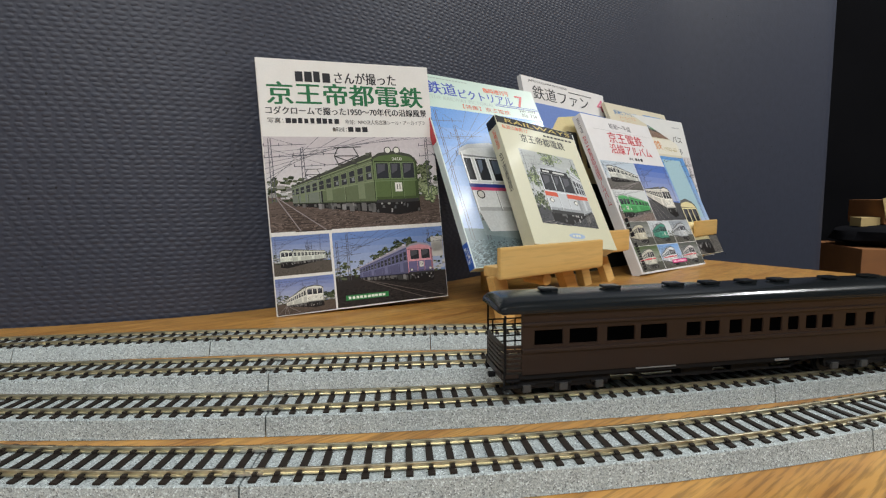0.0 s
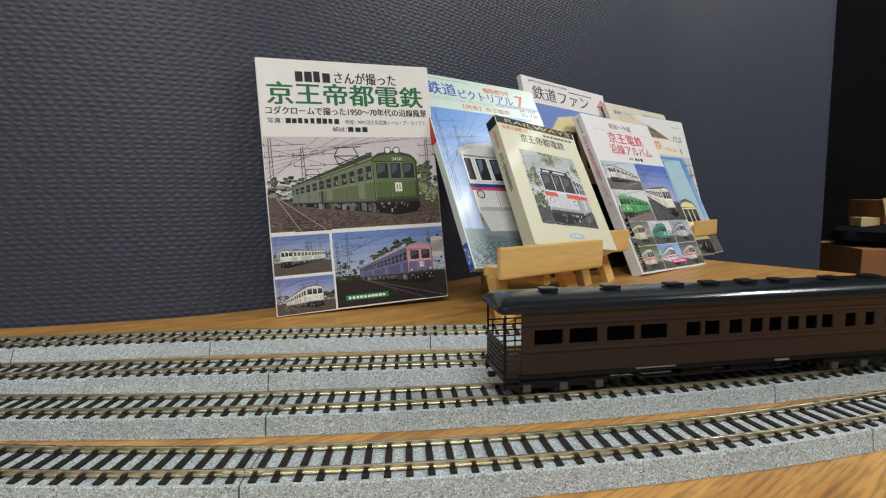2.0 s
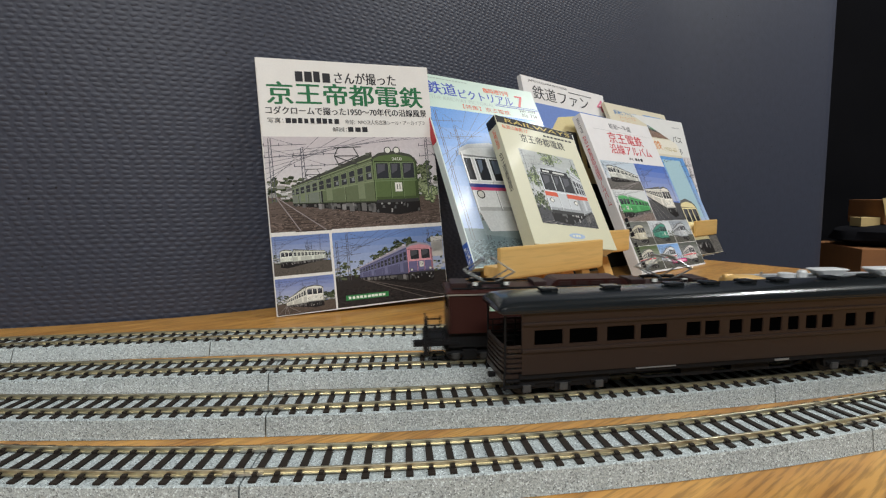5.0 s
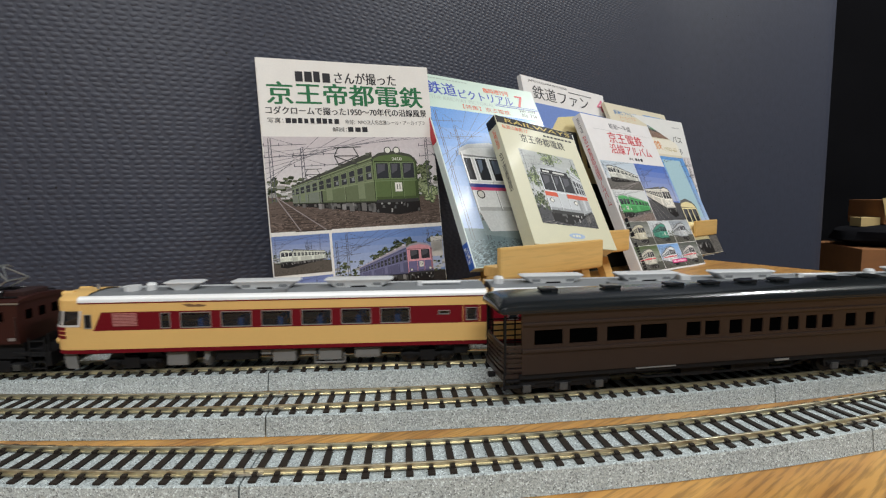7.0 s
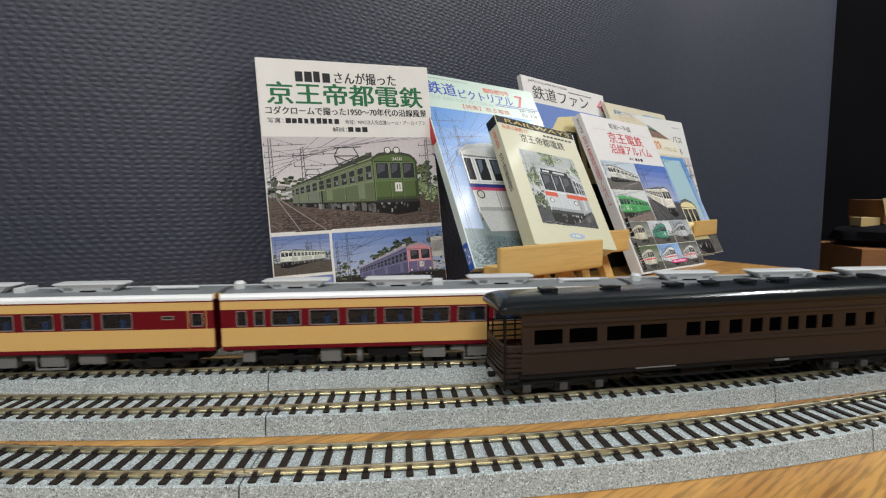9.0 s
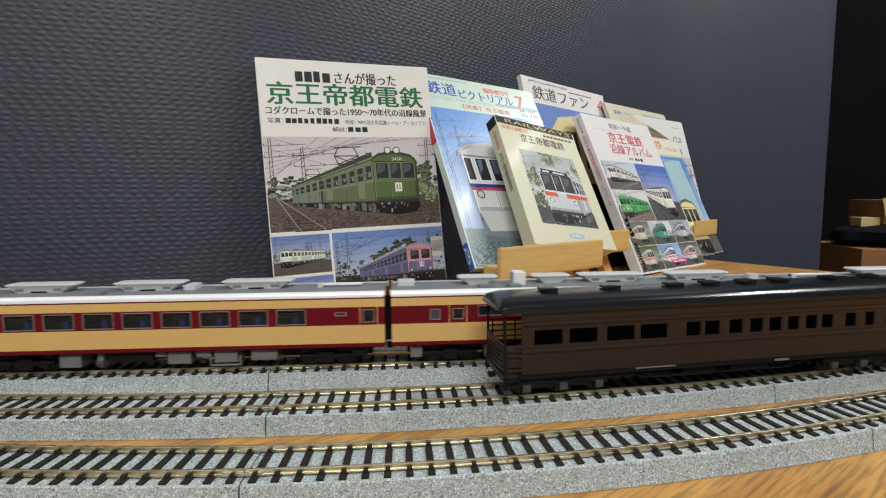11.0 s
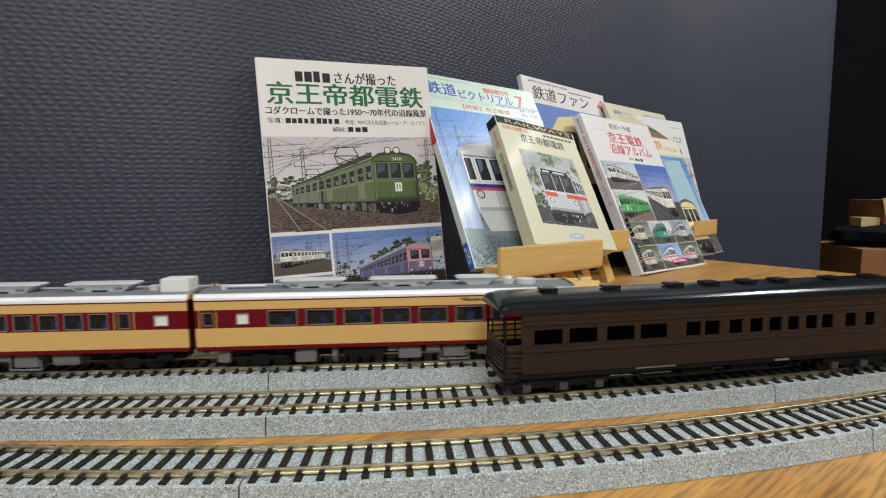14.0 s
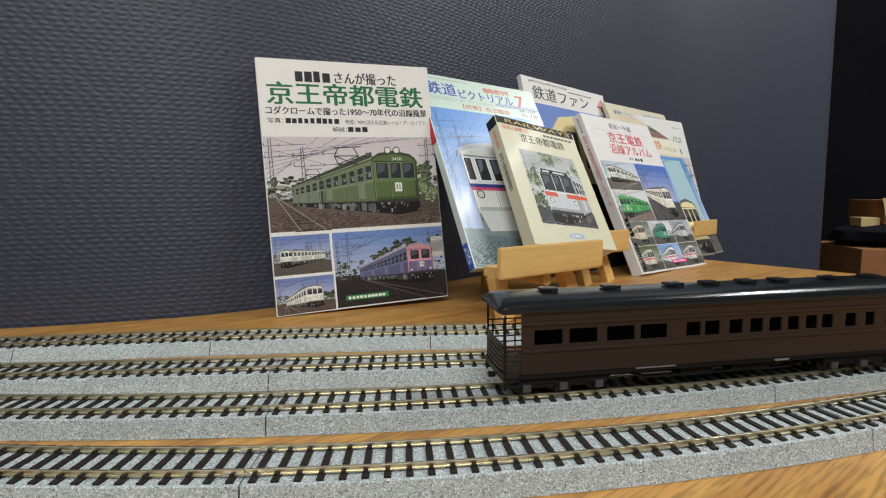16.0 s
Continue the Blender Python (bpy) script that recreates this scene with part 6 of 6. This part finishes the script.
def album():
    b = book("white laminated railway photo album with red title", "photo_book", (266.2, 651.6, 3.0, 40.1, 25.2, -1.2), 176.0, 231.3, 15.0, paper("white laminated album cover", (0.76, 0.74, 0.74), 0.42), size=(194, 250))
    text(b, "昭和〜平成", 61, 213.5, 117, 223, (0.10, 0.10, 0.12))
    rect("thin_rule", b, 14, 209.6, 168, 210.0, (0.5, 0.5, 0.5), 0.12)
    text(b, "京王電鉄", 47, 190.5, 137, 208, RED_INK, bold=0.014, name="title")
    text(b, "沿線アルバム", 41, 173.0, 150, 188.5, RED_INK, bold=0.014, name="title")
    text(b, "解説", 80, 165.2, 92, 169, BLACK_INK)
    bars(b, 96, 164.6, 117, 169.4, BLACK_INK, 3)
    photo(b, 3, 117, 85, 160, (0.50, 0.58, 0.66), (0.14, 0.13, 0.12), dict(front=(0.12, 0.36, 0.40, 0.80), far=(0.98, 0.32, 0.2), body=(0.66, 0.66, 0.60), wins=7, poles=2), horizon=0.36, seed=51)
    photo(b, 3, 71, 85, 116, (0.62, 0.64, 0.64), (0.22, 0.17, 0.15), dict(front=(0.10, 0.42, 0.26, 0.80), far=(0.97, 0.36, 0.26), body=(0.10, 0.40, 0.14), roof=(0.35, 0.4, 0.36), wins=6, poles=2), horizon=0.3, clutter=1, seed=52)
    photo(b, 86, 71, 175.5, 160, (0.09, 0.17, 0.50), (0.08, 0.08, 0.085), dict(front=(0.52, 0.80, 0.20, 0.56), far=(0.02, 0.42, 0.12), body=(0.74, 0.70, 0.62), wins=10, poles=3), horizon=0.34, seed=53)
    for j in range(2):
        for i in range(3):
            x0 = 3 + i * 57.6
            y0 = 2.5 + j * 34.4
            col = ((0.60, 0.58, 0.50), (0.72, 0.74, 0.76), (0.62, 0.60, 0.58), (0.56, 0.52, 0.40), (0.08, 0.30, 0.22), (0.50, 0.52, 0.54))[j * 3 + i]
            sky = ((0.10, 0.14, 0.06), (0.22, 0.40, 0.72), (0.12, 0.13, 0.11), (0.16, 0.17, 0.15), (0.60, 0.64, 0.66), (0.36, 0.40, 0.44))[j * 3 + i]
            photo(b, x0, y0, x0 + 56.8, y0 + 33.6, sky, (0.10, 0.10, 0.085), dict(front=(0.42, 0.74, 0.22, 0.82), far=(0.06, 0.34, 0.24), body=col, wins=6, poles=2, **({"stripe": (0.6, 0.08, 0.1)} if j == 0 else {})), horizon=0.34, clutter=1 + (i + j) % 2, seed=60 + j * 3 + i)
    rect("publisher_plate", b, 84, 8.5, 125, 13.5, (0.65, 0.03, 0.20), 0.3)
    bars(b, 87, 9.8, 122, 12.4, (0.85, 0.6, 0.7), 9, 0.35)
    t = text(b, "京王電鉄沿線アルバム", -10.5, 96, -4.5, 200, RED_INK, 0.0, vertical=True)
    t.matrix_basis = pose(-0.0006, 0, 0, 0, -90)
    t = text(b, "昭和〜平成", -9.8, 204, -5.2, 226, BLACK_INK, 0.0, vertical=True)
    t.matrix_basis = pose(-0.0006, 0, 0, 0, -90)
    t = bars(b, 4.5, 48, 10, 74, BLACK_INK, 4)
    t.matrix_basis = pose(-0.0006, 0, 0, 0, -90)
    t = bars(b, 4.8, 4, 9.4, 40, BLACK_INK, 11)
    t.matrix_basis = pose(-0.0006, 0, 0, 0, -90)
    return b


def archive_magazine():
    b = book("beige and white archive magazine with a green train picture", "magazine", (336.0, 732.0, 12.0, 39.3, 25.1, -0.6), 176.5, 249.3, 6.0, paper("beige magazine cover", (0.62, 0.56, 0.42)), category="magazine", size=(197, 275))
    text(b, "鉄道ピクトリアル", 17, 231.5, 84, 238.5, (0.05, 0.22, 0.50), bold=0.02)
    text(b, "アーカイブス", 26, 224.0, 72, 230.0, (0.60, 0.25, 0.10))
    text(b, "セレクション", 28, 216.5, 72, 222.5, (0.60, 0.25, 0.10))
    rect("white_square", b, 58, 203, 70, 214, (0.8, 0.79, 0.76), 0.12)
    text(b, "9", 61, 204.5, 67, 212.5, BLACK_INK, 0.18)
    photo(b, 101, 200, 168, 240, (0.18, 0.32, 0.55), (0.24, 0.15, 0.11), dict(front=(0.62, 0.90, 0.30, 0.68), far=(0.10, 0.36, 0.3), body=(0.10, 0.30, 0.14), wins=7, poles=1), horizon=0.34, clutter=1, seed=71)
    rect("white_strip", b, 0.5, 170, 176, 198, (0.72, 0.68, 0.58), 0.11)
    text(b, "京王電鉄", 30, 178, 122, 194, (0.60, 0.20, 0.04), bold=0.01)
    text(b, "1950-60", 126, 176.5, 166, 184, (0.45, 0.36, 0.16))
    photo(b, 0.6, 0.6, 176, 166, (0.12, 0.30, 0.62), (0.12, 0.11, 0.10), dict(front=(0.56, 0.84, 0.12, 0.50), far=(0.05, 0.3, 0.12), body=(0.72, 0.62, 0.34), wins=8, poles=3), horizon=0.25, clutter=0, seed=72)
    shape("printed_panel", b, [(104, 60), (160, 60), (160, 160), (104, 160)], (0.36, 0.52, 0.58), 0.14)
    return b


def bus_magazine():
    b = book("white magazine with a dark street photo at the back", "magazine", (350.0, 793.0, 1.6, 35.8, 16.6, -0.4), 160.2, 226.2, 5.0, paper("white back magazine cover", (0.70, 0.70, 0.68)), category="magazine", size=(182, 257))
    text(b, "バス", 118, 188, 146, 199, BLACK_INK)
    text(b, "み", 129, 168, 140, 178, BLACK_INK)
    bars(b, 125, 213, 148, 215, (0.4, 0.4, 0.42), 6)
    photo(b, 60, 0.6, 159.8, 164, (0.62, 0.58, 0.58), (0.27, 0.20, 0.185), dict(front=(0.2, 0.5, 0.2, 0.5), far=(0.03, 0.3, 0.1), body=(0.24, 0.2, 0.2), wins=5, poles=6, pole_at=(0.80, 0.88, 0.7), rails=False, shadow=(0.2, 0.15, 0.14)), horizon=0.45, clutter=2, seed=81)
    shape("white_line", b, [(112, 22), (150, 34), (158, 48), (158, 50), (149, 36), (112, 25)], (0.7, 0.68, 0.66), 0.3)
    return b


def easel(m, width=112.0, label=""):
    """A small pine easel, origin on the table under its ledge's left end; x along the ledge."""
    e = empty("easel", m)
    tagged(e, label or "small pale pine display easel holding books", "easel", "pine easels")
    part("ledge", B(14, width, -16, 14, 38.5, 47.5, 1.2), M_PINE, e)
    part("ledge_lip", B(3, width - 1, -20.5, -15.6, 40.0, 66.0, 2.0, None), M_PINE, e)
    bm = bmesh.new()
    box(bm, -7, 7, -5, 5, 0, 41, 1.0, Matrix.Translation((26, -2, 0)) @ pose(0, 0, 0, -8, -10))
    part("leg", bm, M_PINE, e)
    bm = bmesh.new()
    box(bm, -7, 7, -5, 5, 0, 41, 1.0, Matrix.Translation((width - 16, -2, 0)) @ pose(0, 0, 0, -8, -20))
    part("leg", bm, M_PINE, e)
    part("back_strut", B(width * 0.82 - 6, width * 0.82 + 6, 118, 126, 0, 95, 1.0), M_PINE, e)
    part("dowel", disc(bmesh.new(), (width * 0.50, 2, 33), "Y", 5.5, 26, 16), M_PINE, e)
    return e


def recess_things_build():
    m_card = mat("brown cardboard", (0.26, 0.105, 0.035), 0.8, scale=30, var=0.2)
    m_pale = mat("pale cardboard", (0.52, 0.38, 0.17), 0.8, scale=30, var=0.12)
    m_cloth = mat("black fabric", (0.006, 0.006, 0.008), 0.95, scale=90, var=0.3, bump=0.3)
    c = empty("cupboard", pose(1.03, 1.21, -0.72, 0, 0, -12))
    tagged(c, "low dark cupboard beyond the table end", "cupboard")
    part("carcass", B(0, 700, 0, 400, 0, 612, 3), mat("dark wood cupboard", (0.05, 0.03, 0.02), 0.6), c)
    part("cupboard_door", B(10, 345, -16, -0.5, 20, 604, 2), bpy.data.materials["dark wood cupboard"], c)
    part("cupboard_door", B(355, 690, -16, -0.5, 20, 604, 2), bpy.data.materials["dark wood cupboard"], c)
    b = empty("cardboard_box", pose(1.05, 1.23, -0.108, 0, 0, -12))
    tagged(b, "reddish brown cardboard box on the cupboard", "box")
    part("box_wall", B(0, 340, 0, 260, 0, 80, 2), m_card, b)
    part("box_tape", B(250, 280, -1.2, -0.2, 0, 80), m_pale, b)
    b = empty("cloth_bag", pose(1.05, 1.22, -0.028, 0, 0, -12))
    tagged(b, "black fabric bag lying on a cardboard box", "bag")
    m_cloth.node_tree.nodes["Principled BSDF"].inputs["Specular IOR Level"].default_value = 0.1
    bm = bmesh.new()
    bmesh.ops.create_uvsphere(bm, u_segments=24, v_segments=12, radius=1.0)
    for v in bm.verts:
        k = 1 + 0.10 * noise.noise(v.co * 2.3)
        v.co = (math.copysign(abs(v.co.x) ** 0.6, v.co.x) * 170 * k + 165, v.co.y * 110 * k + 120, math.copysign(abs(v.co.z) ** 0.7, v.co.z) * 29 * k + 29)
    part("bag_body", bm, m_cloth, b, smooth=True)
    bm = bmesh.new()
    for i in range(8):
        a0, a1 = i / 8, (i + 1) / 8
        rod(bm, (150 + 60 * a0, 6 - 20 * math.sin(math.pi * a0), 50 - 90 * a0), (150 + 60 * a1, 6 - 20 * math.sin(math.pi * a1), 50 - 90 * a1), 4, 8)
    part("strap", bm, m_cloth, b)
    b = empty("cardboard_box", pose(1.115, 1.29, 0.030, 0, 0, -12))
    tagged(b, "open pale cardboard box with a folded flap", "box")
    part("box_wall", B(32, 300, 0, 160, 0, 64, 2), m_card, b)
    bm = bmesh.new()
    prism(bm, [(36, 10), (74, 10), (78, 20), (300, 22), (300, 68), (24, 68)], -3, -0.6, "Y")
    part("box_flap", bm, m_pale, b)
    part("box_flap", B(-14, 30, 10, 60, -6, 18, 1), m_pale, b)


big_book()
magazine_blue()
cream_book()
white_magazine()
grey_magazine()
album()
archive_magazine()
bus_magazine()
easel(pose(0.0315, 0.4050, 0.0, 0, 0, 35.4), 134)
easel(pose(0.402, 0.826, 0.0, 0, 0, 40), 88, "pale pine easel standing behind the album")
easel(pose(0.150, 0.575, 0.0, 0, 0, 38), 90, "small pale pine easel half hidden behind the hardback")
recess_things_build()


def motions():
    walk(LOCO, [(t, on_track(-0.189 + s / 1000 - 0.100, 0.05)) for t, s in TRAIN_ROWS])
    for i, car in enumerate(CARS):
        walk(car, [(t, on_track(-0.189 + s / 1000 + TRAIN_PITCH / 1000 * i + CAR / 2000, 0.075)) for t, s in TRAIN_ROWS])


motions()
